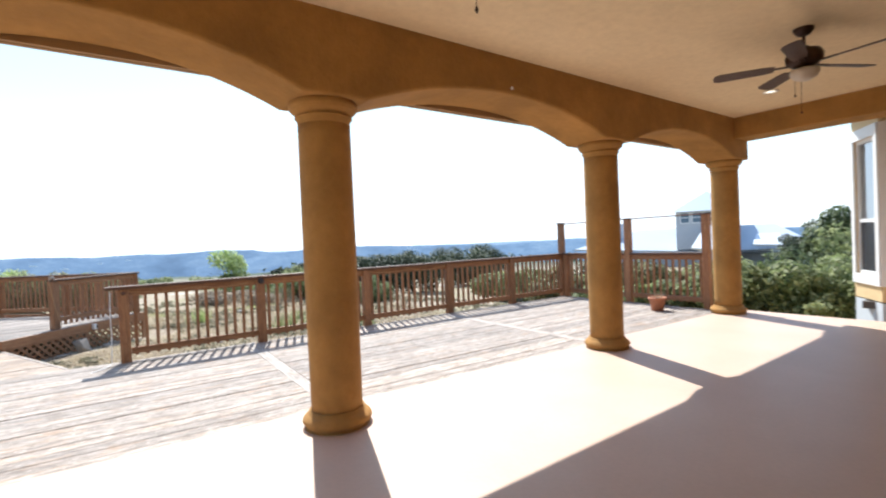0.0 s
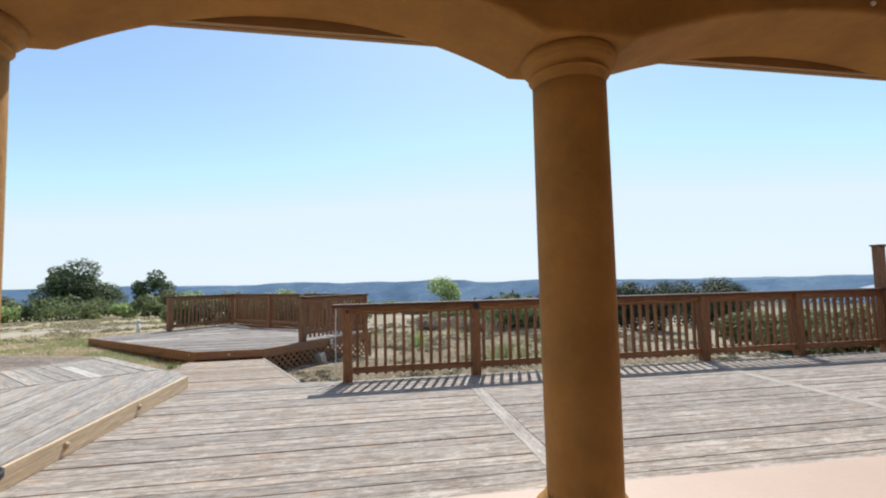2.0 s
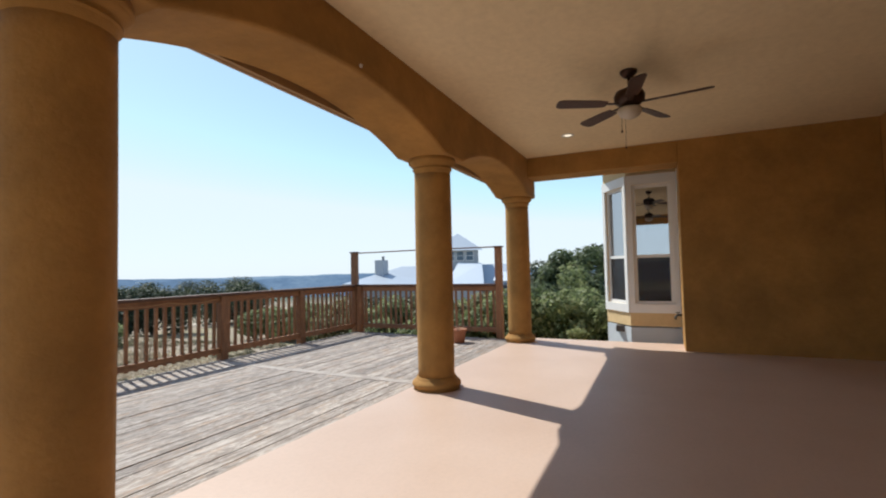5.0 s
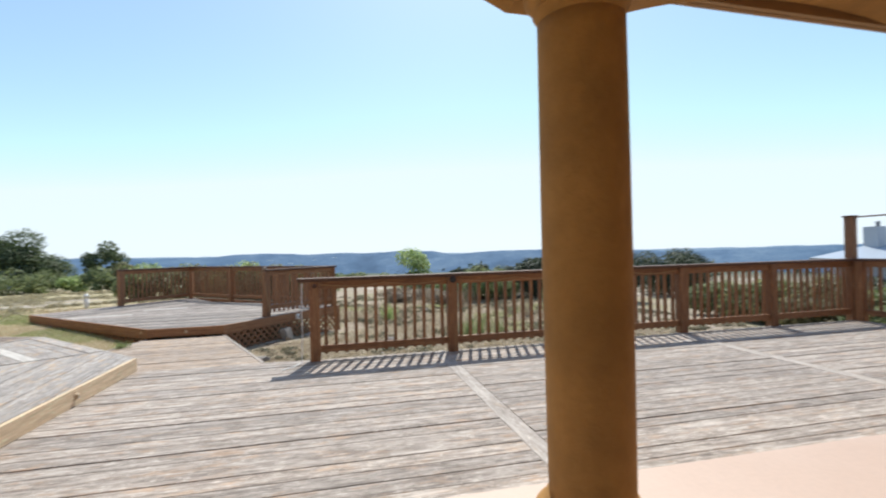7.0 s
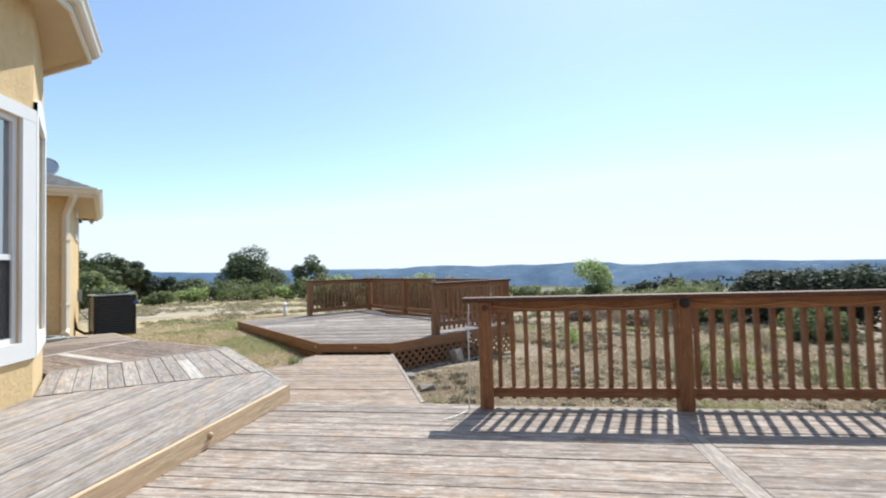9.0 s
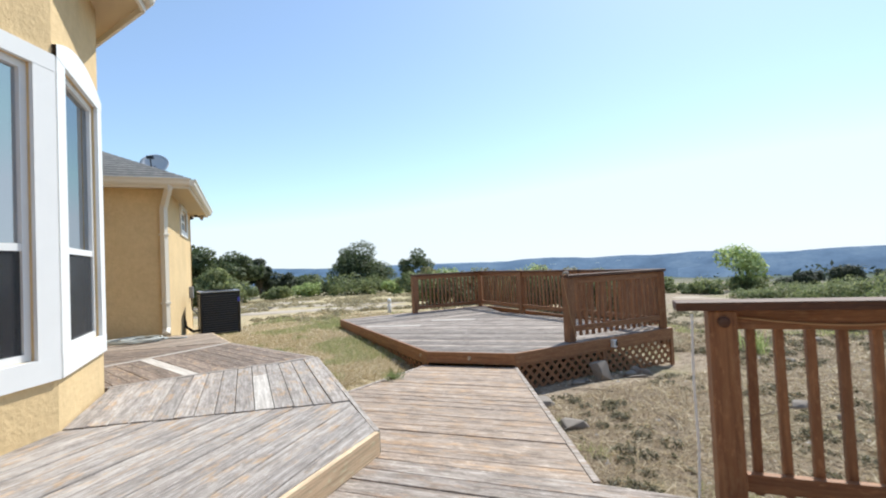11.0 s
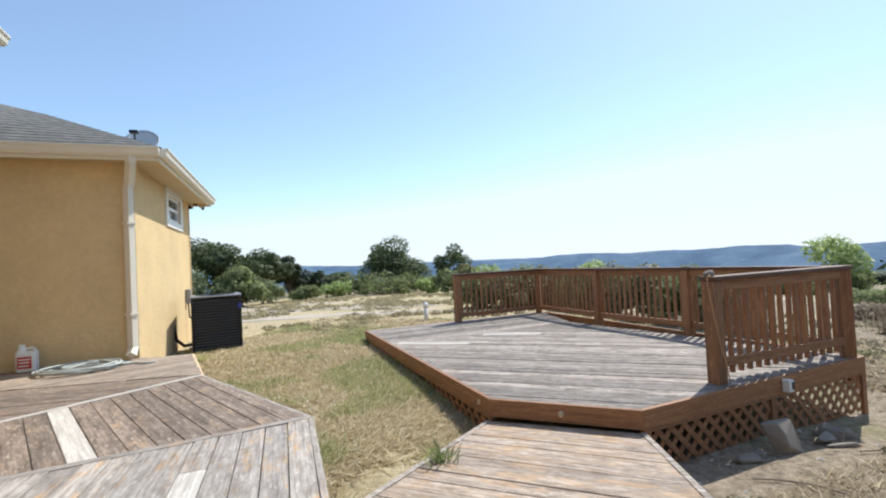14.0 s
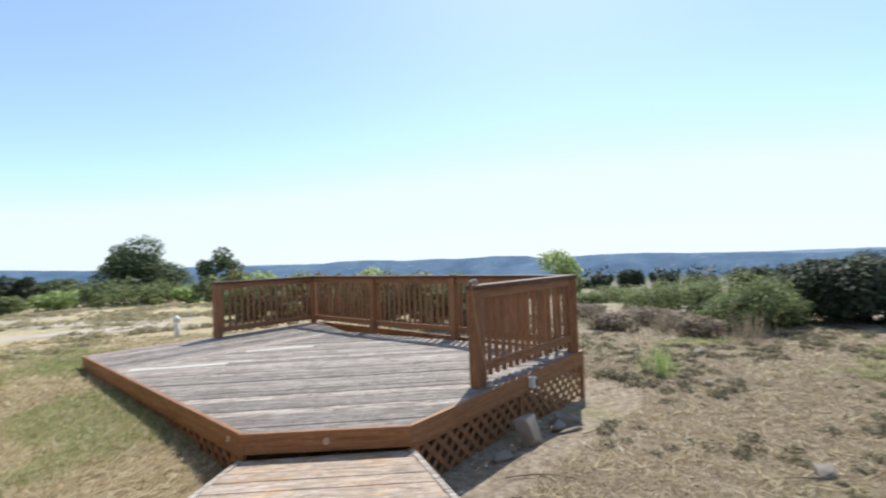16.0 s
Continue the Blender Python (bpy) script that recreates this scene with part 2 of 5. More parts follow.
bump(_nt, _b, noise_tex(_nt, _c, 16, 8, 0.75), 0.9, 0.05)

M_PATH = plain_mat("pale_caliche", (0.43, 0.365, 0.29), 0.95, var=0.3, scale=2.6, bumpy=0.5)

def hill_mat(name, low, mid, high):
    """Wooded hills: slopes in broad folds with a fine tree grain; distance haze is in the colours."""
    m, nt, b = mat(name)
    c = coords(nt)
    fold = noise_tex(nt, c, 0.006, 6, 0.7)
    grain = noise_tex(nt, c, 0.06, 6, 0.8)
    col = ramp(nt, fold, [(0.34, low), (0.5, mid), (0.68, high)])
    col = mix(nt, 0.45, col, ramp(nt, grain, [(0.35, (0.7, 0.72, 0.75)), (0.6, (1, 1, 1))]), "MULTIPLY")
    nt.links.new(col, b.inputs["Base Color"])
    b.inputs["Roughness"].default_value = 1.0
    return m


# Air haze is mixed into these blues; the farther range is paler.
M_HILL = hill_mat("haze_tinted_hills", (0.055, 0.108, 0.18), (0.085, 0.15, 0.235), (0.14, 0.21, 0.285))
M_HILLFAR = hill_mat("haze_tinted_far_hills", (0.12, 0.19, 0.26), (0.15, 0.225, 0.30), (0.19, 0.26, 0.33))

M_GLASS, _nt, _b = mat("window_glass")
_fr = node(_nt, "ShaderNodeFresnel", IOR=6.0)
_tr = _nt.nodes.new("ShaderNodeBsdfTransparent")
_tr.inputs[0].default_value = (0.55, 0.6, 0.62, 1)
_gl = _nt.nodes.new("ShaderNodeBsdfGlossy")
_gl.inputs["Roughness"].default_value = 0.02
_gl.inputs[0].default_value = (0.9, 0.95, 1, 1)
_ms = _nt.nodes.new("ShaderNodeMixShader")
_nt.links.new(_fr.outputs[0], _ms.inputs[0])
_nt.links.new(_tr.outputs[0], _ms.inputs[1])
_nt.links.new(_gl.outputs[0], _ms.inputs[2])
_nt.links.new(_ms.outputs[0], _nt.nodes["Material Output"].inputs[0])

M_KNOB = plain_mat("tan_plastic", (0.50, 0.36, 0.22), 0.5, var=0.1)
M_SCREEN, _nt, _b = mat("insect_screen")
_tr = _nt.nodes.new("ShaderNodeBsdfTransparent")
_ms = _nt.nodes.new("ShaderNodeMixShader")
_ms.inputs[0].default_value = 0.6
_b.inputs["Base Color"].default_value = (0.03, 0.03, 0.035, 1)
_nt.links.new(_tr.outputs[0], _ms.inputs[1])
_nt.links.new(_b.outputs[0], _ms.inputs[2])
_nt.links.new(_ms.outputs[0], _nt.nodes["Material Output"].inputs[0])

M_OAK = leaf_mat("oak_leaves", (0.055, 0.078, 0.032), (0.105, 0.14, 0.058), (0.19, 0.215, 0.10))
M_JUNI = leaf_mat("juniper_leaves", (0.022, 0.034, 0.016), (0.045, 0.062, 0.028), (0.085, 0.105, 0.05), 0.3)
M_SHRUB = leaf_mat("shrub_leaves", (0.11, 0.15, 0.055), (0.22, 0.255, 0.105), (0.35, 0.37, 0.18), 0.54)
M_BRUSH = leaf_mat("brownish_brush_leaves", (0.11, 0.115, 0.05), (0.22, 0.215, 0.10), (0.38, 0.34, 0.18))
M_LIME = leaf_mat("yellow_green_leaves", (0.20, 0.27, 0.08), (0.38, 0.47, 0.17), (0.58, 0.64, 0.32))
M_STRAW = leaf_mat("dry_grass", (0.30, 0.22, 0.11), (0.58, 0.47, 0.27), (0.90, 0.82, 0.62))
M_LITTER = leaf_mat("brown_straw_litter", (0.24, 0.18, 0.115), (0.42, 0.33, 0.21), (0.64, 0.53, 0.37))
M_GRASS = leaf_mat("green_grass", (0.27, 0.30, 0.11), (0.46, 0.47, 0.20), (0.66, 0.61, 0.36))
M_GREEN = leaf_mat("fresh_grass_blades", (0.17, 0.205, 0.07), (0.30, 0.335, 0.13), (0.46, 0.46, 0.23))
M_FIELD = leaf_mat("field_weed_leaves", (0.24, 0.21, 0.12), (0.37, 0.32, 0.19), (0.52, 0.45, 0.29))
M_TUFT = leaf_mat("scrub_tuft_leaves", (0.10, 0.095, 0.055), (0.20, 0.18, 0.105), (0.34, 0.29, 0.185))
M_PEBBLE = plain_mat("pebble", (0.58, 0.52, 0.45), 0.9, var=0.15)
M_TWIG = leaf_mat("dry_twigs", (0.16, 0.125, 0.09), (0.29, 0.23, 0.165), (0.42, 0.35, 0.25))


# ---- builders ----
def link(name, bm, material, parent=None, label=""):
    me = bpy.data.meshes.new(name)
    bmesh.ops.recalc_face_normals(bm, faces=bm.faces[:])
    bm.to_mesh(me)
    bm.free()
    me.materials.append(material)
    ob = new(name, me)
    if parent:
        ob.parent = parent
    if label:
        ob["label"] = label
    return ob


part = link


def raw(name, verts, faces, material, parent=None, label=""):
    me = bpy.data.meshes.new(name)
    me.from_pydata(verts, [], faces)
    me.materials.append(material)
    ob = new(name, me)
    if parent:
        ob.parent = parent
    if label:
        ob["label"] = label
    return ob


def thing(name, label, category, group="", at=(0, 0, 0), kind=""):
    e = new(name)
    e.empty_display_size = 0.1
    e.location = at
    return tagged(e, label, category, group, kind)


def smooth(ob):
    ob.data.polygons.foreach_set("use_smooth", [True] * len(ob.data.polygons))
    return ob


def box(bm, a, b, m=None, bevel=0.0):
    """A box from corner a to corner b, moved by m."""
    x0, y0, z0 = a
    x1, y1, z1 = b
    v = [bm.verts.new(p) for p in ((x0, y0, z0), (x1, y0, z0), (x1, y1, z0), (x0, y1, z0), (x0, y0, z1), (x1, y0, z1), (x1, y1, z1), (x0, y1, z1))]
    f = [bm.faces.new([v[i] for i in q]) for q in ((3, 2, 1, 0), (4, 5, 6, 7), (0, 1, 5, 4), (1, 2, 6, 5), (2, 3, 7, 6), (3, 0, 4, 7))]
    if m is not None:
        bmesh.ops.transform(bm, matrix=m, verts=v)
    if bevel:
        ed = list({e for q in f for e in q.edges})
        bmesh.ops.bevel(bm, geom=ed, offset=bevel, segments=2, affect="EDGES", profile=0.5)
    return bm


# pieces whose grain runs along their own length
LONG = {"bottom_rail", "top_rail", "cap_board", "fascia_board", "riser_board", "seam_board", "patch_board", "rim_joist"}


def boxed(name, a, b, material, parent=None, label="", m=None, bevel=0.0):
    if m is not None and name in LONG:
        o = link(name, box(bmesh.new(), a, b, None, bevel), material, parent, label)
        o.matrix_basis = m
        return o
    return link(name, box(bmesh.new(), a, b, m, bevel), material, parent, label)


def along(p, q, z=0.0):
    """A frame at p with x towards q, level, at height z."""
    return pose(p[0], p[1], z, 0, 0, math.degrees(math.atan2(q[1] - p[1], q[0] - p[0])))


def length(p, q):
    return math.hypot(q[0] - p[0], q[1] - p[1])


def lathe(bm, profile, seg=40, m=None):
    rings = []
    for r, z in profile:
        rings.append([bm.verts.new((r * math.cos(2 * math.pi * k / seg), r * math.sin(2 * math.pi * k / seg), z)) for k in range(seg)])
    for a, b in zip(rings, rings[1:]):
        for k in range(seg):
            bm.faces.new((a[k], a[(k + 1) % seg], b[(k + 1) % seg], b[k]))
    bm.faces.new(rings[0][::-1])
    bm.faces.new(rings[-1])
    if m is not None:
        bmesh.ops.transform(bm, matrix=m, verts=[v for r in rings for v in r])
    return bm


def tube(bm, pts, r, seg=8):
    """A round bar along points; r is one radius or one for each point."""
    pts = [Vector(p) for p in pts]
    rs = [r] * len(pts) if isinstance(r, (int, float)) else r
    rings = []
    for i, p in enumerate(pts):
        d = (pts[min(i + 1, len(pts) - 1)] - pts[max(i - 1, 0)]).normalized()
        s = d.orthogonal().normalized() if i == 0 else (side - d * side.dot(d)).normalized()
        side = s
        t = d.cross(s)
        rings.append([bm.verts.new(p + rs[i] * (s * math.cos(2 * math.pi * k / seg) + t * math.sin(2 * math.pi * k / seg))) for k in range(seg)])
    for a, b in zip(rings, rings[1:]):
        for k in range(seg):
            bm.faces.new((a[k], a[(k + 1) % seg], b[(k + 1) % seg], b[k]))
    bm.faces.new(rings[0][::-1])
    bm.faces.new(rings[-1])
    return bm


def prism(bm, poly, z0, z1):
    """An upright prism over a polygon given counter-clockwise."""
    lo = [bm.verts.new((x, y, z0)) for x, y in poly]
    hi = [bm.verts.new((x, y, z1)) for x, y in poly]
    bm.faces.new(lo[::-1])
    bm.faces.new(hi)
    n = len(poly)
    for k in range(n):
        bm.faces.new((lo[k], lo[(k + 1) % n], hi[(k + 1) % n], hi[k]))
    return bm


def clip(poly, axis, limit, keep_less):
    out = []
    for a, b in zip(poly, poly[1:] + poly[:1]):
        ia, ib = ((p[axis] <= limit) == keep_less for p in (a, b))
        if ia:
            out.append(a)
        if ia != ib:
            t = (limit - a[axis]) / (b[axis] - a[axis])
            out.append(tuple(a[k] + t * (b[k] - a[k]) for k in (0, 1)))
    return out


def boards(parent, poly, angle, z, material, width=0.14, gap=0.005, thick=0.035, cuts=(), slope=None, fresh=(), rng=None, name="plank", fresh_to=1e3):
    """Planks over a convex polygon, running along the angle (degrees); cuts are places along the run where they butt."""
    rng = rng or random.Random(7)
    a = radians(angle)
    ca, sa = math.cos(a), math.sin(a)
    loc = [(x * ca + y * sa, -x * sa + y * ca) for x, y in poly]
    v0, v1 = min(p[1] for p in loc), max(p[1] for p in loc)
    rows = max(1, round((v1 - v0) / (width + gap)))
    step = (v1 - v0) / rows
    for r in range(rows):
        lo, hi = v0 + r * step + gap / 2, v0 + (r + 1) * step - gap / 2
        strip = clip(clip(loc, 1, lo, False), 1, hi, True)
        if len(strip) < 3:
            continue
        edges = sorted({-1e3, *cuts, 1e3, fresh_to}) if r in fresh else [-1e3, *cuts, 1e3]
        for u0, u1 in zip(edges, edges[1:]):
            g = 0.003
            piece = clip(clip(strip, 0, u0 + g, False), 0, u1 - g, True)
            if len(piece) < 3 or max(p[0] for p in piece) - min(p[0] for p in piece) < 0.03:
                continue
            cx = sum(p[0] for p in piece) / len(piece)
            cy = (lo + hi) / 2
            k = (hi - lo - 0.005) / (hi - lo)
            n = len(piece)
            dz, tilt = rng.uniform(-0.003, 0.003), rng.uniform(-0.018, 0.018)
            wx, wy = cx * ca - cy * sa, cx * sa + cy * ca

            def h(px, py):
                if slope is None:
                    return 0.0
                return slope(px * ca - py * sa, px * sa + py * ca) - slope(wx, wy)

            vs = []
            for dzz, kk in ((-thick, 1), (-0.005, 1), (0, k)):
                for px, py in piece:
                    vs.append((px - cx, (py - cy) * kk, dzz + (py - cy) * tilt + h(px, py)))
            fs = [tuple(range(n))[::-1], tuple(range(2 * n, 3 * n))]
            for lv in (0, n):
                for q in range(n):
                    fs.append((lv + q, lv + (q + 1) % n, lv + n + (q + 1) % n, lv + n + q))
            ob = raw(name, vs, fs, M_FRESH if r in fresh and u1 <= fresh_to else material, parent)
            zz = z if slope is None else slope(wx, wy)
            ob.matrix_basis = pose(wx, wy, zz + dz, 0, 0, angle)


# ---- the lie of the ground ----
def step01(a, b, x):
    t = min(1, max(0, (x - a) / (b - a)))
    return t * t * (3 - 2 * t)


def near_edge(x, y, a, b, reach):
    """Falls from 1 at the line a-b to 0 away from it, with the place along the line."""
    dx, dy = b[0] - a[0], b[1] - a[1]
    t = min(1, max(0, ((x - a[0]) * dx + (y - a[1]) * dy) / (dx * dx + dy * dy)))
    d = math.hypot(x - a[0] - t * dx, y - a[1] - t * dy)
    return math.exp(-(d / reach) ** 2), t


def ground_z(x, y):
    r = math.hypot(x + 2, y - 8)
    z = -0.16 - 0.24 * step01(-4, -0.9, x) - 0.08 * step01(-0.6, 0.8, x) - 0.3 * step01(8, 11, x)
    z += 0.03 * noise.noise((x * 0.5, y * 0.5, 0)) * step01(0, 4, r)
    if r < 12:
        # the soil is worn hollow along the platform's sides
        k, t = near_edge(x, y, (-1.48, 10.78), (0.64, 13.05), 0.8)
        z -= 0.11 * k
        k, t = near_edge(x, y, (-2.66, 10.80), (-6.13, 14.34), 0.8)
        z -= (0.15 - 0.10 * t) * k
    z -= 0.028 * max(0, min(r, 70) - 12)
    z -= 0.13 * max(0, min(r, 2200) - 70)
    if r > 25:
        z += (0.15 + 0.012 * min(r, 600)) * noise.noise((x * 0.02, y * 0.02, 4)) * step01(25, 90, r)
    return z


gv, gf = [(-2, 8, ground_z(-2, 8))], []
radii = [0.25 * k for k in range(1, 61)] + [15 * 1.11 ** k for k in range(1, 56)]
NA = 160
for r in radii:
    for k in range(NA):
        x, y = -2 + r * math.cos(2 * math.pi * k / NA), 8 + r * math.sin(2 * math.pi * k / NA)
        gv.append((x, y, ground_z(x, y)))
for k in range(NA):
    gf.append((0, 1 + k, 1 + (k + 1) % NA))
for i in range(len(radii) - 1):
    for k in range(NA):
        a, b = 1 + i * NA + k, 1 + i * NA + (k + 1) % NA
        gf.append((a, a + NA, b + NA, b))
ground = smooth(raw("ground", gv, gf, M_GROUND))
tagged(ground, "dry straw-coloured ground with green grass patches and bare soil", "ground", kind="structure")

# ---- porch ----
slab = link("floor", prism(bmesh.new(), [(-3.6, -1.6), (8.4, -1.6), (8.4, 3.6), (-3.6, 4.07)], -0.7, 0.0), M_SLAB)
tagged(slab, "pinkish tan coated concrete porch floor with a smooth sheen", "floor", kind="structure")

COLS = (-1.45, 1.366, 4.772, 7.99)
YC, BEAM_IN, BEAM_OUT, SPRING, CROWN, CEIL = 3.49, 3.225, 3.785, 2.40, 2.665, 3.0


def arch_z(x):
    for a, b in zip(COLS, COLS[1:]):
        lo, hi = a + 0.24, b - 0.24
        if lo < x < hi:
            u = abs((2 * x - lo - hi) / (hi - lo))
            return SPRING + (CROWN - SPRING) * (1 - u ** 2.1)
    return SPRING


xs = {-1.71, 8.23}
for a, b in zip(COLS, COLS[1:]):
    for k in range(41):
        xs.add(a + 0.24 + (b - a - 0.48) * 0.5 * (1 - math.cos(math.pi * k / 40)))
xs = sorted(xs)
bm = bmesh.new()
ring = [[bm.verts.new(p) for p in ((x, BEAM_IN, arch_z(x)), (x, BEAM_OUT, arch_z(x)), (x, BEAM_OUT, 3.12), (x, BEAM_IN, 3.12))] for x in xs]
for a, b in zip(ring, ring[1:]):
    for k in range(4):
        bm.faces.new((a[k], a[(k + 1) % 4], b[(k + 1) % 4], b[k]))
bm.faces.new(ring[0])
bm.faces.new(ring[-1][::-1])
beam = link("arcade_beam", bm, M_OCHRE)
tagged(beam, "ochre stucco arcade beam with three low arches", "beam", kind="structure")
mod = beam.modifiers.new("soft_edges", "BEVEL")
mod.width, mod.segments, mod.limit_method, mod.angle_limit = 0.025, 3, "ANGLE", radians(50)
end_beam = boxed("end_beam", (7.75, 1.04, 2.69), (8.225, 3.233, 3.12), M_OCHRE, bevel=0.012)
tagged(end_beam, "ochre stucco beam across the porch end", "beam", kind="structure")
west_beam = boxed("west_beam", (-1.705, -1.2, 2.69), (-1.26, 3.233, 3.12), M_OCHRE, bevel=0.012)
tagged(west_beam, "ochre stucco beam across the porch end", "beam", kind="structure")
ceiling = boxed("ceiling", (-1.26, -1.2, CEIL), (7.75, 3.235, CEIL + 0.06), M_CEIL)
tagged(ceiling, "cream plaster porch ceiling", "ceiling", kind="structure")
proof = boxed("porch_roof", (-2.6, -1.5, 3.125), (8.5, 3.83, 3.25), M_SHINGLE)
eav = boxed("porch_fascia", (-2.6, 3.788, 2.615), (8.5, 3.82, 3.124), M_EAVE)
tagged(eav, "brown fascia board under the porch roof", "fascia", kind="structure")
tagged(proof, "sloping shingled porch roof", "roof", kind="structure")
gut = boxed("porch_gutter", (-2.6, 3.82, 2.605), (8.5, 3.865, 2.69), M_EAVE, bevel=0.02)
tagged(gut, "brown metal gutter along the porch eave", "gutter", kind="structure")
# Stays out of view; added behind the porch to bounce light forward.
back = boxed("wall_south", (-3.6, -1.45, -0.02), (8.7, -1.2, 3.12), M_OCHRE)
tagged(back, "unseen ochre stucco wall behind the porch, added to bounce light", "wall", kind="structure")
east = boxed("wall_east", (7.75, -1.2, -0.02), (8.66, 1.04, 3.12), M_OCHRE, bevel=0.01)
tagged(east, "ochre stucco wall closing the porch end", "wall", kind="structure")


def column(x, y):
    c = thing("column", "round ochre stucco column with moulded base and capital", "column", "porch columns", (x, y, 0))
    base = [(0.245, 0.0)] + [(0.222 + 0.036 * math.sin(math.pi * k / 10), 0.008 + 0.092 * k / 10) for k in range(11)] + [(0.208, 0.106), (0.206, 0.128)]
    smooth(part("base", lathe(bmesh.new(), base), M_OCHRE, c))
    shaft = []
    for k in range(25):
        z = 0.128 + (2.24 - 0.128) * k / 24
        t = (z - 0.1) / 2.15
        shaft.append((0.190 + 0.004 * math.sin(math.pi * t) + 0.002 * t, z))
    sh = part("shaft", lathe(bmesh.new(), shaft, 48), M_OCHRE, c)
    smooth(sh)
    cap = [(0.192, 2.236), (0.194, 2.275), (0.200, 2.278)] + [(0.200 + 0.012 * math.sin(math.pi * k / 6), 2.279 + 0.022 * k / 6) for k in range(7)]
    cap += [(0.203, 2.305), (0.206, 2.315)] + [(0.210 + 0.032 * math.sin(math.pi / 2 * k / 8), 2.317 + 0.035 * k / 8) for k in range(9)] + [(0.250, 2.354), (0.252, 2.37), (0.250, 2.385), (0.243, 2.404)]
    smooth(part("capital", lathe(bmesh.new(), cap, 48), M_OCHRE, c))
    return c


for x in COLS:
    column(x, YC)


def ceiling_fan(x, y, turn):
    f = thing("ceiling_fan", "dark bronze ceiling fan with five wooden blades and glass light", "ceiling fan", "porch ceiling fans", (x, y, CEIL))
    f.rotation_euler = (0, 0, radians(turn))
    smooth(part("canopy", lathe(bmesh.new(), [(0.075, 0), (0.072, -0.02), (0.045, -0.055), (0.02, -0.065)], 28), M_BRONZE, f))
    part("downrod", tube(bmesh.new(), [(0, 0, -0.05), (0, 0, -0.17)], 0.012), M_BRONZE, f)
    smooth(part("motor_housing", lathe(bmesh.new(), [(0.03, -0.15), (0.05, -0.17), (0.115, -0.19), (0.135, -0.23), (0.13, -0.28), (0.09, -0.315), (0.05, -0.33)], 32), M_BRONZE, f))
    smooth(part("light_shade", lathe(bmesh.new(), [(0.05, -0.33), (0.10, -0.345), (0.105, -0.37), (0.085, -0.41), (0.04, -0.435), (0.01, -0.44)], 28), M_FROST, f, "frosted glass bowl"))
    for k in range(5):
        m = pose(0, 0, 0, 0, 0, 72 * k)
        b = bmesh.new()
        box(b, (0.10, -0.018, -0.306), (0.24, 0.018, -0.298), m)
        part("blade_bracket", b, M_BRONZE, f)
        b = bmesh.new()
        out = [(0.21, -0.045), (0.30, -0.06), (0.62, -0.068), (0.66, -0.05), (0.67, 0.0), (0.66, 0.05), (0.62, 0.068), (0.30, 0.06), (0.21, 0.045)]
        prism(b, out, -0.003, 0.003)
        bmesh.ops.transform(b, matrix=m @ pose(0, 0, -0.303, 12, 0, 0), verts=b.verts[:])
        part("blade", b, M_BLADE, f)
    for dx, ln in ((0.03, 0.70), (-0.03, 0.56)):
        ch = part("pull_chain", tube(bmesh.new(), [(dx, 0.06, -0.32), (dx, 0.065, -ln + 0.03)], 0.002, 5), M_BRONZE, f)
        part("pull_knob", lathe(bmesh.new(), [(0.003, -ln + 0.03), (0.009, -ln + 0.015), (0.003, -ln)], 10, pose(dx, 0.065, 0)), M_BRONZE, ch)
    return f


ceiling_fan(4.84, 1.515, -27)
ceiling_fan(1.25, 1.60, -30)

dl = thing("recessed_light", "round recessed downlight with pale lens in the ceiling", "ceiling light", "", (6.69, 2.385, CEIL))
smooth(part("trim_ring", lathe(bmesh.new(), [(0.085, 0.0), (0.085, -0.008), (0.065, -0.01), (0.062, -0.003)], 28), M_WHITE, dl))
smooth(part("lens", lathe(bmesh.new(), [(0.06, -0.002), (0.03, -0.006), (0.005, -0.007)], 24), M_DOWNLIGHT, dl))
hk = thing("hook", "small pale eye hook on the arch face", "hook", "", (3.09, BEAM_IN, 2.72))
part("plate", lathe(bmesh.new(), [(0.014, 0), (0.014, 0.008), (0.008, 0.014)], 12, pose(0, 0, 0, 90, 0, 0)), M_WHITE, hk)

# ---- main deck ----
DECK_A = -2.0
deck = thing("deck", "large weathered silver-grey timber deck with divider boards", "deck", kind="structure")
rngd = random.Random(3)
PIV = (1.56, 5.3)


def dk(u, v):
    """Deck coordinates, turned a little against the porch."""
    a = radians(DECK_A)
    return (PIV[0] + (u - PIV[0]) * math.cos(a) - (v - PIV[1]) * math.sin(a), PIV[1] + (u - PIV[0]) * math.sin(a) + (v - PIV[1]) * math.cos(a))


for u0, u1, v1 in ((1.63, 4.89, 7.26), (5.03, 8.10, 7.26)):
    q = [dk(u0, 3.93), dk(u1, 3.93), dk(u1, v1), dk(u0, v1)]
    q[0], q[1] = (q[0][0], 3.92 - 0.039 * q[0][0]), (q[1][0], 3.92 - 0.039 * q[1][0])
    boards(deck, q, DECK_A, -0.012, M_DECK, rng=rngd)
boards(deck, [(-1.95, 4.0), (dk(1.49, 3.9)[0], 3.86), dk(1.49, 7.26), dk(0.195, 7.26), (-0.46, 7.38), (-1.82, 7.42)], DECK_A, -0.012, M_DECK, rng=rngd)
for u in (1.56, 4.96, 8.17):
    boards(deck, [dk(u - 0.07, 3.9), dk(u + 0.07, 3.9), dk(u + 0.07, 7.26), dk(u - 0.07, 7.26)], 90 + DECK_A, -0.010, M_DIV if u < 8 else M_DECK, rng=rngd)
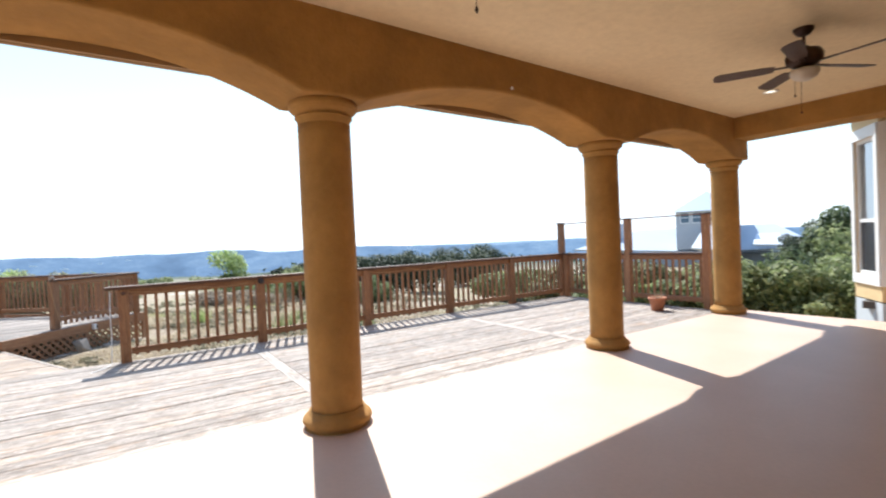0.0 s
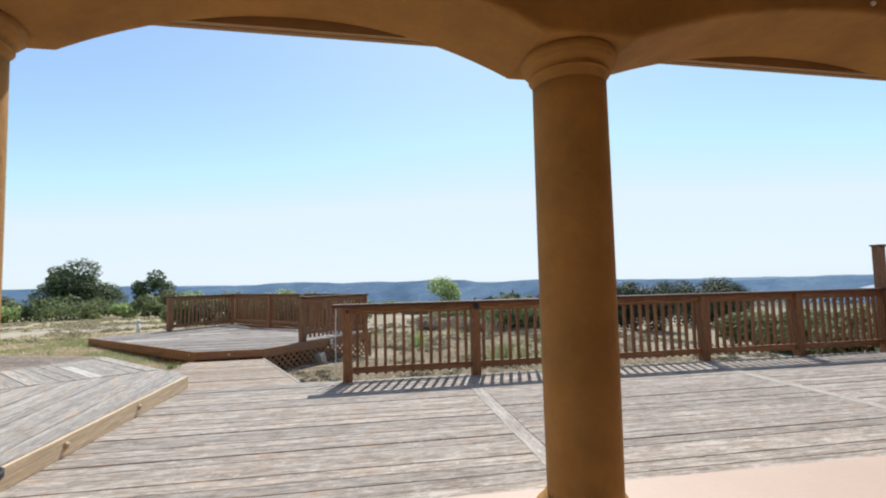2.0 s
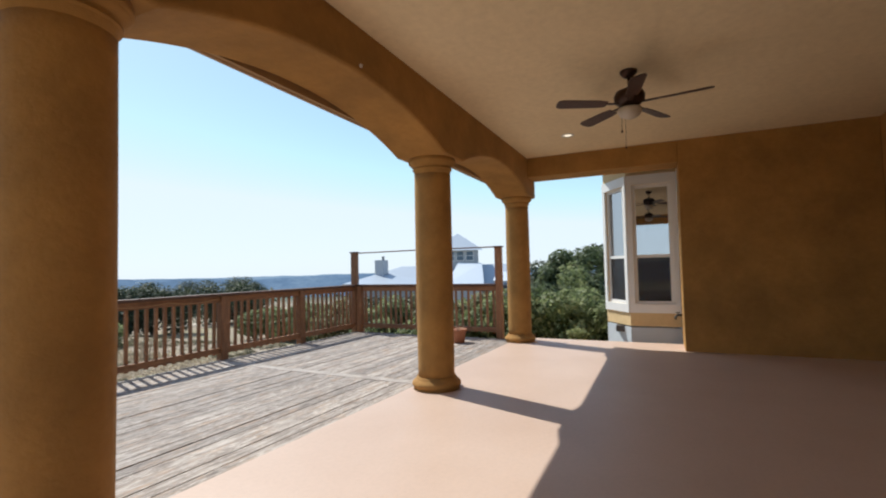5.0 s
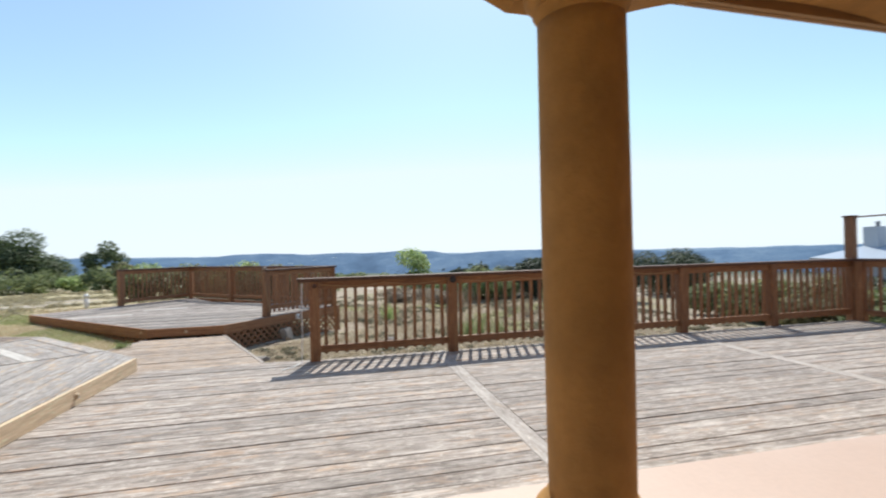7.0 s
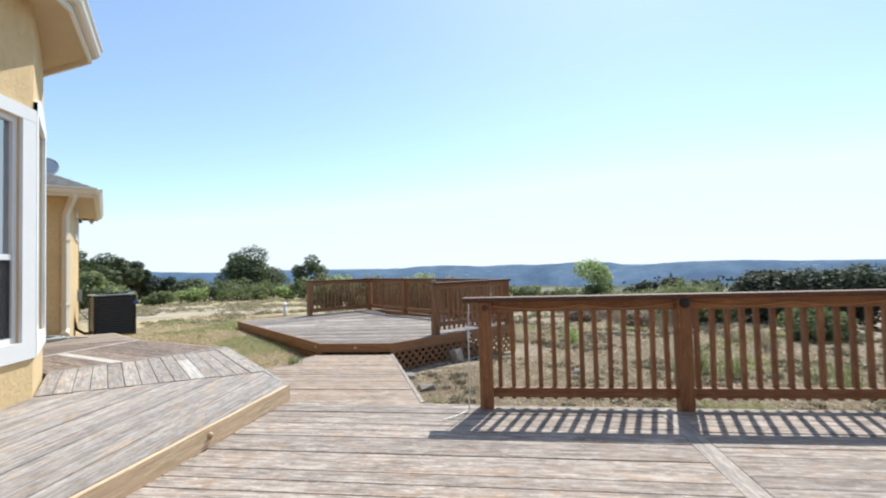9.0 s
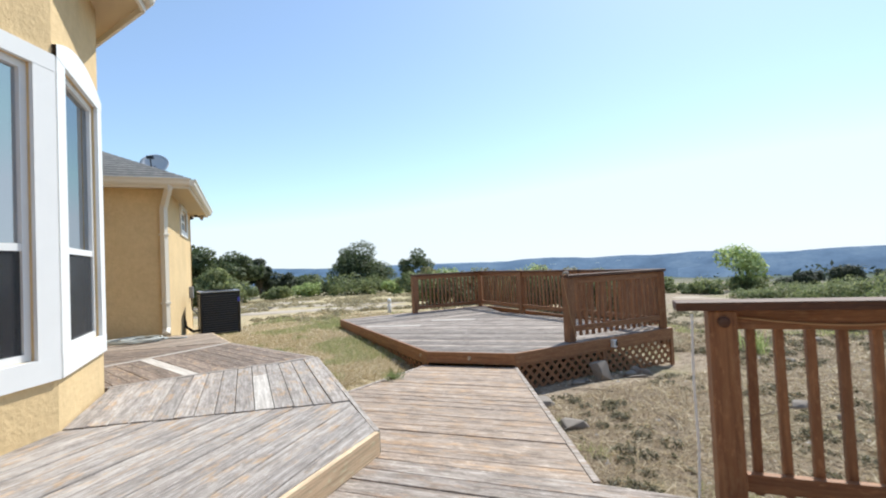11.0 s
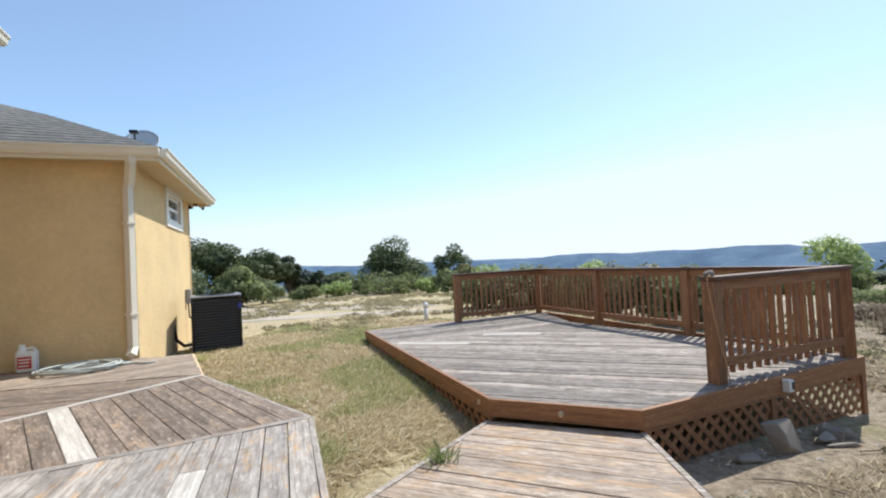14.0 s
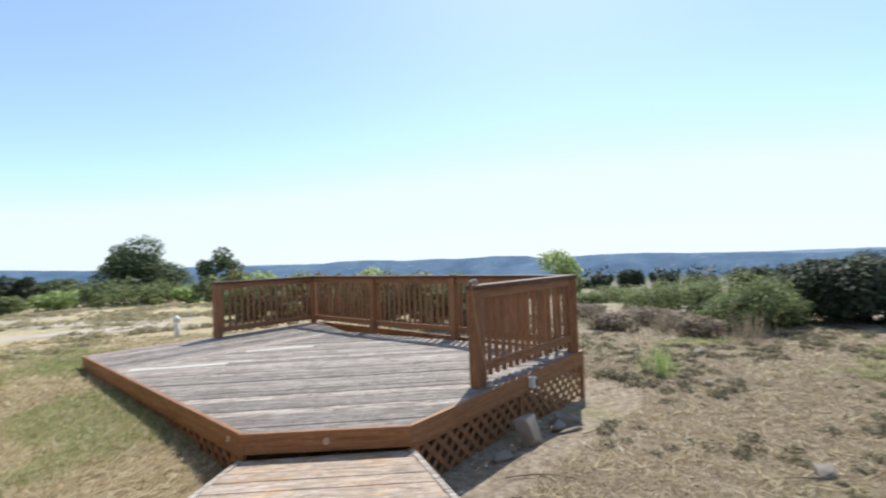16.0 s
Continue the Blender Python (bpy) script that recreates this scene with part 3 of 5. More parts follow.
fa = boxed("rim_joist", (0, 0, -0.24), (8.1, 0.035, -0.04), M_DECK, deck, m=along((0.17, 7.31), (8.3, 7.03)))
fa = boxed("rim_joist", (0, 0, -0.24), (3.6, 0.035, -0.04), M_DECK, deck, m=along((8.27, 7.1), (8.36, 3.6)))
under = boxed("joist", (-2.0, 4.1, -0.16), (8.15, 4.15, -0.052), M_DARKRAIL, deck)

# ---- walkway ----
WALK = [(-0.46, 7.38), (-1.488, 10.77), (-2.664, 10.735), (-2.92, 8.80), (-1.80, 7.44)]


def walk_slope(x, y):
    return -0.012 - 0.180 * min(1.05, max(0, (y - 7.35) / 3.4))


walkway = thing("walkway", "gently sloping weathered plank walkway to the viewing platform", "walkway", kind="structure")
boards(walkway, WALK, -1.0, 0, M_WALK, slope=walk_slope, rng=random.Random(5))


def strip(name, p, q, zp, zq, wide, high, material, parent, label=""):
    """A squared bar from p to q; zp and zq are the heights of its top."""
    b = bmesh.new()
    d = Vector((q[0] - p[0], q[1] - p[1], 0)).normalized()
    s = Vector((-d.y, d.x, 0)) * wide / 2
    vs = []
    for c, z in ((p, zp), (q, zq)):
        for sg in (-1, 1):
            for dz in (-high, 0):
                vs.append(b.verts.new((c[0] + sg * s.x, c[1] + sg * s.y, z + dz)))
    for f in ((0, 1, 3, 2), (4, 6, 7, 5), (0, 4, 5, 1), (2, 3, 7, 6), (1, 5, 7, 3), (0, 2, 6, 4)):
        b.faces.new([vs[i] for i in f])
    return link(name, b, material, parent, label)


strip("side_board", (-0.44, 7.40), (-1.468, 10.77), -0.010, -0.186, 0.04, 0.14, M_DECK, walkway)
strip("side_board", (-2.93, 8.82), (-2.682, 10.73), -0.082, -0.186, 0.04, 0.14, M_DECK, walkway)

# ---- railings ----
def railing(name, posts, label, group, z=0.0, post_h=0.91, tall=(), flip=()):
    r = thing(name, label, "railing", group)
    for i, (x, y) in enumerate(posts):
        a, b = posts[max(0, i - 1)], posts[min(len(posts) - 1, i + 1)]
        h = 1.60 if i in tall else post_h - 0.002
        p = boxed("post", (-0.058, -0.058, -0.25), (0.058, 0.058, h), M_POST, r, bevel=0.006)
        p.matrix_basis = along((x, y), (x + b[0] - a[0], y + b[1] - a[1]), z)
    for i, (a, b) in enumerate(zip(posts, posts[1:])):
        ln = length(a, b)
        m = along(a, b, z)
        side, up = (-0.035, 0.05) if i in flip else (0.035, 0)
        boxed("bottom_rail", (0.06, -0.02, 0.085 + up), (ln - 0.06, 0.02, 0.165 + up), M_RAIL, r, m=m, bevel=0.003)
        boxed("top_rail", (0.06, -0.02, 0.82), (ln - 0.06, 0.02, 0.908), M_RAIL, r, m=m, bevel=0.003)
        n = int((ln - 0.12) / 0.114)
        me = None
        for k in range(n):
            u = 0.06 + (ln - 0.12) * (k + 0.5) / n
            if me is None:
                o = boxed("baluster", (-0.018, -0.018, 0.06), (0.018, 0.018, 0.86), M_POST, r)
                me = o.data
            else:
                o = new("baluster", me)
                o.parent = r
            o.matrix_basis = m @ pose(u, side, 0, random.uniform(-0.4, 0.4), random.uniform(-0.5, 0.5), 0)
    return r


def cap_board(r, a, b, z, over0=0.0, over1=0.0, top=0.95):
    ln = length(a, b)
    boxed("cap_board", (-over0, -0.075, top - 0.04), (ln + over1, 0.075, top), M_DARKRAIL, r, m=along(a, b, z), bevel=0.005)


R = [(0.155, 7.255), (1.80, 7.215), (3.487, 7.195), (5.18, 7.165), (6.735, 7.09), (8.31, 7.06)]
rail = railing("deck_railing", R, "brown-stained timber deck railing with square balusters and flat cap", "deck railings", tall=(5,))
for i, (a, b) in enumerate(zip(R, R[1:])):
    cap_board(rail, a, b, 0, 0.19 if i == 0 else -0.002, -0.06 if i == 4 else 0)
smooth(part("round_cap", lathe(bmesh.new(), [(0.04, 0), (0.04, 0.02), (0.03, 0.03), (0.01, 0.033)], 20, pose(1.80, 7.157, 0.875, 90, 0, 0)), M_RUBBER, rail, "round black rubber cap"))
smooth(part("round_cap", lathe(bmesh.new(), [(0.025, 0), (0.025, 0.02), (0.01, 0.028)], 16, pose(0.155, 7.197, 0.86, 90, 0, 0)), M_DARKRAIL, rail))
E2 = [(8.315, 6.93), (8.33, 5.42), (8.335, 3.95)]
rail2 = railing("end_railing", E2, "brown-stained timber end railing with tall posts and top bar", "deck railings", tall=(1, 2))
cap_board(rail2, E2[0], E2[1], 0, 0.05, -0.06)
cap_board(rail2, E2[1], E2[2], 0, -0.06, -0.06)
for p in ((8.31, 7.06), (8.33, 5.42), (8.335, 3.95)):
    boxed("post_cap", (-0.075, -0.075, 1.60), (0.075, 0.075, 1.625), M_DARKRAIL, rail2, m=pose(p[0], p[1], 0), bevel=0.004)
part("top_bar", tube(bmesh.new(), [(8.31, 7.06, 1.595), (8.33, 5.42, 1.612), (8.335, 3.95, 1.612)], 0.012), M_DARKRAIL, rail2)
# cord strung under the cap, and its loose end
cord = thing("cord", "thin tan cord strung in loops below the rail cap", "cord")
pts = []
for a, b in zip(R[:3], R[1:4]):
    for k in range(24):
        u = k / 24
        pts.append((a[0] + (b[0] - a[0]) * u, a[1] + (b[1] - a[1]) * u - 0.03, 0.885 - 0.05 * math.sin(math.pi * ((u * 2) % 1)) + 0.01 * math.sin(9 * u)))
part("strand", tube(bmesh.new(), pts, 0.005, 6), M_ROPE, cord)
ds = thing("hanging_string", "thin white string hanging from the rail end to the deck", "string")
part("strand", tube(bmesh.new(), [(0.02, 7.15, 0.90), (0.01, 7.14, 0.6), (0.015, 7.14, 0.3), (0.0, 7.13, 0.01), (-0.08, 7.0, 0.0), (-0.2, 6.88, 0.0)], 0.005, 6), M_WHITE, ds)

# ---- viewing platform ----
PZ = -0.018
PL, PA, PB, PC, PD = (-6.134, 14.337), (-2.663, 10.801), (-1.479, 10.775), (0.639, 13.046), (-3.42, 17.12)
plat = thing("platform", "raised weathered grey timber viewing platform with brown fascia", "platform", kind="structure")
# planks run across; a strip along the far left side runs with that side
s1 = (PL[0] + 1.25, PL[1] - 1.27)
wl = [PL, s1, (-2.62, 15.55), PD]
boards(plat, [s1, PA, PB, PC, (-2.60, 15.53)], 1.0, PZ, M_PLAT, rng=random.Random(11))
boards(plat, wl, 46.0, PZ, M_PLAT, rng=random.Random(13))
for a, b in (((-4.87, 13.18), (-3.76, 13.30)), ((-3.80, 14.08), (-2.90, 14.24))):
    boxed("patch_board", (0, -0.065, -0.03), (length(a, b), 0.065, 0.005), M_FRESH, plat, m=along(a, b, PZ), bevel=0.003)


def fascia(a, b):
    boxed("fascia_board", (-0.018, -0.040, -0.145), (length(a, b) + 0.018, -0.001, 0.004), M_RAIL, plat, m=along(a, b, PZ), bevel=0.004)


for a, b in ((PL, PA), (PA, PB), (PB, PC), (PC, PD), (PD, PL)):
    fascia(a, b)


def lattice(a, b):
    """Crossed slats under a side, cut to the height between fascia and ground."""
    ln, h = length(a, b), 0.40
    m = along(a, b, PZ - 0.145 - h)
    lat = boxed("lattice", (0, -0.034, h - 0.03), (ln, -0.02, h - 0.002), M_RAIL, plat, "brown diagonal timber lattice skirt", m=m)
    n = int((ln + h) / 0.145)
    for lay, sg in ((0, 1), (1, -1)):
        y0 = -0.010 - 0.008 * lay
        for k in range(n):
            u = (ln + h) * (k + 0.5) / n - h / 2
            foot, head = u - sg * h / 2, u + sg * h / 2
            q = clip(clip([(foot - 0.032, 0), (foot + 0.032, 0), (head + 0.032, h), (head - 0.032, h)], 0, 0.004, False), 0, ln - 0.004, True)
            if len(q) < 3:
                continue
            c, w = len(q), sum(p[0] for p in q) / len(q)
            o = raw("slat", [(p[0] - w, y, p[1]) for y in (0, 0.007) for p in q],
                    [tuple(range(c)), tuple(range(2 * c - 1, c - 1, -1))] + [(i, c + i, c + (i + 1) % c, (i + 1) % c) for i in range(c)], M_RAIL, lat)
            o.matrix_basis = m @ pose(w, y0, 0)
    for u in (0.0, ln * 0.5, ln - 0.05):
        o = boxed("lattice_post", (u, -0.035, -0.1), (u + 0.07, -0.005, h), M_POST, lat, m=m)


lattice(PB, PC)
lattice(PL, PA)
for a in ((-2.0, 11.6), (-4.5, 14.2), (-1.0, 13.2), (-3.2, 16.2)):
    boxed("pier", (a[0] - 0.07, a[1] - 0.07, -0.9), (a[0] + 0.07, a[1] + 0.07, PZ - 0.04), M_DARKRAIL, plat)
P1, P2, P3, P4, P5, P6 = (-4.77, 15.52), (-3.46, 16.98), (-2.13, 15.60), (-0.80, 14.44), (-0.83, 11.68), (0.53, 12.99)
prail = railing("platform_railing", [P1, P2, P3, P4, P6, P5], "brown-stained timber platform railing with square balusters", "deck railings", z=PZ, flip=(4,))
for a, b in ((P1, P2), (P2, P3), (P3, P4), (P4, P6), (P6, P5)):
    cap_board(prail, a, b, PZ, 0.06, 0.06, 0.949 + 0.003 * (a == P2 or a == P6))
lump = thing("rope_bundle", "small pale bundle of cord on the rail cap", "rope", "", (-0.84, 11.70, PZ + 0.95))
b = bmesh.new()
bmesh.ops.create_icosphere(b, subdivisions=3, radius=0.045)
for v in b.verts:
    v.co *= 1 + 0.35 * noise.noise(v.co * 40)
    v.co.z = max(-0.0, v.co.z * 0.8 + 0.02)
smooth(part("coil", b, M_STONE, lump))
smooth(part("loose_end", tube(bmesh.new(), [(0.0, -0.05, 0.012), (-0.03, -0.115, 0.006), (-0.035, -0.128, -0.06), (0.0, -0.118, -0.32), (0.04, -0.098, -0.58), (0.085, -0.072, -0.80), (0.10, -0.066, -0.945)], 0.0045, 7), M_ROPE, lump, "thin tan cord hanging down the post"))


def step_light(x, y, z, deg, group):
    s = thing("step_light", "small round pale step light on the deck edge", "light", group, (x, y, z))
    s.rotation_euler = (radians(90), 0, radians(deg))
    smooth(part("housing", lathe(bmesh.new(), [(0.026, -0.002), (0.026, 0.010), (0.021, 0.020), (0.009, 0.026)], 20), M_KNOB, s))
    part("lens", box(bmesh.new(), (-0.012, -0.018, 0.016), (0.012, -0.008, 0.0255)), M_FROST, s)


step_light(-2.07, 10.747, PZ - 0.07, -1, "step lights")
step_light(-2.81, 10.91, PZ - 0.07, -46, "step lights")
ob_ = thing("outdoor_outlet", "small white weatherproof outlet box on the fascia", "outlet", "", (-0.26, 12.02, PZ - 0.075))
ob_.rotation_euler = (0, 0, radians(47))
part("box", box(bmesh.new(), (-0.035, -0.062, -0.055), (0.035, 0.0, 0.055), bevel=0.006), M_WHITE, ob_)
part("cover", box(bmesh.new(), (0.005, -0.070, -0.03), (0.03, -0.060, 0.035), bevel=0.003), M_BLACK, ob_)

# ---- raised deck along the house ----
LZ = 0.134
LT, LC1, LC2, LE = (-1.785, 7.48), (-3.655, 9.59), (-5.72, 10.42), (-7.0, 11.35)
low = thing("raised_deck", "low raised deck of grey weathered boards fanning round the house", "deck", kind="structure")
b1, b2, b3 = (-4.02, 7.03), (-4.92, 8.0), (-6.1, 8.5)
boards(low, [(-1.99, 3.95), LT, (-2.28, 8.02), b1, (-3.70, 5.4), (-3.5, 3.95)], 92, LZ, M_LOW, rng=random.Random(21))
boards(low, [(-2.30, 8.05), LC1, (-4.90, 8.03), (-4.03, 7.06)], 131.7, LZ, M_LOW, rng=random.Random(22), fresh=(4,), fresh_to=8.95)
boards(low, [(-3.69, 9.61), LC2, (-6.22, 8.16), (-4.93, 8.0)], 156.5, LZ, M_LOWB, rng=random.Random(23), fresh=(8,))
boards(low, [(-5.74, 10.46), (-7.84, 9.16), (-7.35, 8.12), (-6.24, 8.12)], 33, LZ, M_LOWB, rng=random.Random(24))
boards(low, [(-5.76, 10.48), LE, (-7.6, 10.95), (-8.75, 9.76), (-7.87, 9.18)], 68, LZ, M_TANB, rng=random.Random(25))
for a, b, mt in ((LC1, (-4.92, 8.02), M_LOW), (LC2, (-6.1, 8.52), M_FRESH)):
    boxed("seam_board", (0, -0.035, -0.03), (length(a, b), 0.035, 0.004), mt, low, m=along(a, b, LZ))
for a, b, mt in (((-1.99, 3.95), LT, M_RISER), (LT, LC1, M_LOW), (LC1, LC2, M_LOW), (LC2, LE, M_RISER)):
    boxed("riser_board", (0, -0.036, -0.145), (length(a, b), -0.001, -0.002), mt, low, m=along(a, b, LZ), bevel=0.003)
for y in (5.24, 6.30):
    step_light(-1.99 + 0.036 + 0.058 * (y - 3.95), y, 0.07, 87, "riser step lights")

# ---- houses ----
def window_unit(parent, w, z0, z1, m, rail_z, screen=True):
    """A hung window: frame, two panes, meeting rail, screen over the lower sash. x runs along the wall, -y is outside."""
    f = 0.05
    b = bmesh.new()
    box(b, (0, 0.0, z0), (f, 0.07, z1))
    box(b, (w - f, 0.0, z0), (w, 0.07, z1))
    box(b, (f, 0.0, z0), (w - f, 0.07, z0 + f))
    box(b, (f, 0.0, z1 - f), (w - f, 0.07, z1))
    win = part("window", b, M_WHITE, parent, "white vinyl hung window with screened lower sash")
    win.matrix_basis = m
    boxed("meeting_rail", (f, 0.005, rail_z - 0.025), (w - f, 0.06, rail_z + 0.025), M_WHITE, win)
    boxed("pane", (f, 0.030, rail_z + 0.025), (w - f, 0.036, z1 - f), M_GLASS, win)
    boxed("pane", (f, 0.045, z0 + f), (w - f, 0.051, rail_z - 0.025), M_GLASS, win)
    if screen:
        boxed("screen", (f, 0.018, z0 + f), (w - f, 0.021, rail_z - 0.025), M_SCREEN, win)
    return win


def facet(parent, p, q, z0, z1, material, hole=None, thick=0.15, name="wall"):
    """A wall from p to q with its outside on the right hand; hole is (u0, u1, za, zb)."""
    m, ln = along(p, q), length(p, q)
    b = bmesh.new()
    if hole:
        u0, u1, za, zb = hole
        us, zs = (0, u0, u1, ln), (z0, za, zb, z1)
        g = [[[b.verts.new((u, y, z)) for z in zs] for u in us] for y in (0, thick)]
        for i in range(3):
            for j in range(3):
                if (i, j) != (1, 1):
                    for s in g:
                        b.faces.new((s[i][j], s[i + 1][j], s[i + 1][j + 1], s[i][j + 1]))
        for i, j, i2, j2 in [(k, 0, k + 1, 0) for k in range(3)] + [(k, 3, k + 1, 3) for k in range(3)] + [(0, k, 0, k + 1) for k in range(3)] + [(3, k, 3, k + 1) for k in range(3)] + [(1, 1, 2, 1), (1, 2, 2, 2), (1, 1, 1, 2), (2, 1, 2, 2)]:
            b.faces.new((g[0][i][j], g[0][i2][j2], g[1][i2][j2], g[1][i][j]))
    else:
        box(b, (0, 0, z0), (ln, thick, z1))
    bmesh.ops.transform(b, matrix=m, verts=b.verts[:])
    return link(name, b, material, parent), m, ln


# turret with tall windows; walls run so that the outside is on the right hand
T = [(-6.5, 8.2), (-4.915, 7.985), (-4.01, 7.03), (-3.72, 5.95), (-3.62, 4.9), (-3.6, 3.9)]
tower = thing("turret", "yellow stucco turret with tall white-trimmed windows", "house")
TOP = 3.86
for a, b, kind in ((T[1], T[0], "plain"), (T[2], T[1], "arch"), (T[3], T[2], "tall"), (T[4], T[3], "tall"), (T[5], T[4], "plain")):
    ln = length(a, b)
    if kind == "plain":
        facet(tower, a, b, LZ - 0.3, TOP, M_STUCCO)
        continue
    e = 0.20 if kind == "arch" else 0.22
    zb = 2.80 if kind == "arch" else 2.68
    _, m, ln = facet(tower, a, b, LZ - 0.3, TOP, M_STUCCO, (e, ln - e * 0.8, 0.66, zb))
    window_unit(tower, ln - 1.8 * e, 0.66, zb, m @ pose(e, 0.02, 0), 1.42)
    # flat trim boards round the opening
    tr = bmesh.new()
    box(tr, (0.004, -0.03, 0.50), (ln - 0.004, 0, 0.66))
    box(tr, (0.004, -0.028, 0.66), (e, 0, zb))
    box(tr, (ln - 0.8 * e, -0.028, 0.66), (ln - 0.004, 0, zb))
    if kind == "arch":
        n = 14
        for k in range(n):
            u0, u1 = ln * k / n, ln * (k + 1) / n
            c0, c1 = (0.15 * (1 - (2 * u / ln - 1) ** 2) for u in (u0, u1))
            vs = [tr.verts.new(p) for p in ((u0, -0.03, zb), (u1, -0.03, zb), (u1, -0.03, zb + 0.09 + c1), (u0, -0.03, zb + 0.09 + c0), (u0, 0, zb), (u1, 0, zb), (u1, 0, zb + 0.09 + c1), (u0, 0, zb + 0.09 + c0))]
            for q in ((0, 1, 2, 3), (7, 6, 5, 4), (3, 2, 6, 7), (0, 4, 5, 1)):
                tr.faces.new([vs[i] for i in q])
    else:
        box(tr, (0.004, -0.03, zb), (ln - 0.004, 0, zb + 0.12))
    bmesh.ops.transform(tr, matrix=m, verts=tr.verts[:])
    part("window_trim", tr, M_WHITE, tower, "flat white trim boards")
# inner floor and back, coloured dark for the dim room
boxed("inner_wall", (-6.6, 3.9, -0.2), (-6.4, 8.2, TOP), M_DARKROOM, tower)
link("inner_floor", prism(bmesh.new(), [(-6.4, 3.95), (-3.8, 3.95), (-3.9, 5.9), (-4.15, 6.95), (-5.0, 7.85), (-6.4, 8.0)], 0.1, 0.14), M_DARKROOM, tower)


def eave(parent, line, z, over, name="gutter"):
    """A gutter trough of ogee-like section along a line of points."""
    for (a, b) in zip(line, line[1:]):
        ln = length(a, b)
        bm_ = bmesh.new()
        prof = [(0.0, -0.10), (0.05, -0.10), (0.075, -0.07), (0.085, -0.03), (0.105, 0.0), (0.105, 0.016), (0.09, 0.016), (0.0, 0.0)]
        r0 = [bm_.verts.new((-0.01, -y, zz)) for y, zz in prof]
        r1 = [bm_.verts.new((ln + 0.01, -y, zz)) for y, zz in prof]
        n = len(prof)
        for k in range(n):
            bm_.faces.new((r0[k], r0[(k + 1) % n], r1[(k + 1) % n], r1[k]))
        bm_.faces.new(r0[::-1])
        bm_.faces.new(r1)
        bmesh.ops.transform(bm_, matrix=along(a, b, z), verts=bm_.verts[:])
        link(name, bm_, M_GUTTER, parent)


OUT = [(-3.02, 3.9), (-3.05, 4.9), (-3.30, 5.95), (-3.68, 7.10), (-4.42, 8.12), (-6.85, 8.80), (-7.80, 9.74), (-8.6, 9.0)]
soff = OUT + [(-8.6, 3.9)]
link("soffit", prism(bmesh.new(), soff, 3.82, 3.85), M_SOFFIT, tower)
eave(tower, OUT[:-1], 3.93, 0.5)
bm = bmesh.new()
lo = [bm.verts.new((x, y, 3.945)) for x, y in OUT + [(-8.6, 3.9)]]
tip = bm.verts.new((-6.6, 5.8, 5.6))
for k in range(len(lo)):
    bm.faces.new((lo[k], lo[(k + 1) % len(lo)], tip))
link("roof", bm, M_SHINGLE, tower)
for a, b in zip(OUT, OUT[1:]):
    boxed("fascia", (0, 0.001, -0.09), (length(a, b), 0.03, 0.10), M_GUTTER, tower, m=along(a, b, 3.845))

# wing at an angle behind
N, F, I, J = (-7.59, 11.05), (-10.35, 14.10), (-8.71, 9.81), (-7.3, 8.3)
wing = thing("house_wing", "single-storey yellow stucco wing with hipped shingle roof", "house")
WT = 2.74
wl_, wm, wln = facet(wing, I, N, -0.4, WT, M_STUCCO)
rl, rm, rln = facet(wing, N, F, -0.5, WT, M_STUCCO, (1.93, 3.06, 2.17, 2.63))
facet(wing, F, (-12.6, 11.6), -0.6, WT, M_STUCCO)
facet(wing, J, I, -0.3, 2.74, M_STUCCO)
# small high window with white trim
sw = window_unit(wing, 1.13, 2.17, 2.63, rm @ pose(1.93, 0.02, 0), 2.40, False)
tr = bmesh.new()
for a, b in (((1.80, -0.03, 2.05), (3.19, 0, 2.17)), ((1.80, -0.03, 2.63), (3.19, 0, 2.735)), ((1.80, -0.03, 2.17), (1.93, 0, 2.63)), ((3.06, -0.03, 2.17), (3.19, 0, 2.63))):
    box(tr, a, b)
bmesh.ops.transform(tr, matrix=rm, verts=tr.verts[:])
part("window_trim", tr, M_WHITE, wing, "flat white trim boards")
# Backing added behind the small window, dark in place of an unlit room.
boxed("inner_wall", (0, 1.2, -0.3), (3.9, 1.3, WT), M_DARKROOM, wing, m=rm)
link("soffit", prism(bmesh.new(), [(-8.36, 9.80), (-7.05, 11.03), (-10.15, 14.50), (-12.8, 11.9), (-10.6, 9.8), (-8.8, 8.4), (-7.0, 8.35)], 2.72, 2.75), M_SOFFIT, wing)
eave(wing, [(-7.05, 8.42), (-8.33, 9.80)][::-1][::-1], 2.83, 0.4)
eave(wing, [(-8.33, 9.79), (-7.05, 11.03)], 2.83, 0.4)
eave(wing, [(-7.05, 11.03), (-10.15, 14.50), (-12.8, 11.9)], 2.83, 0.4)
for a, b in (((-8.33, 9.79), (-7.05, 11.03)), ((-7.05, 11.03), (-10.15, 14.50)), ((-10.15, 14.50), (-12.8, 11.9)), ((-7.05, 8.42), (-8.33, 9.80))):
    boxed("fascia", (0, 0.001, -0.07), (length(a, b), 0.03, 0.09), M_GUTTER, wing, m=along(a, b, 2.755))
HIP, HIP2, HIP3 = (-9.72, 11.1, 3.78), (-11.2, 12.3, 3.80), (-9.45, 10.2, 3.70)


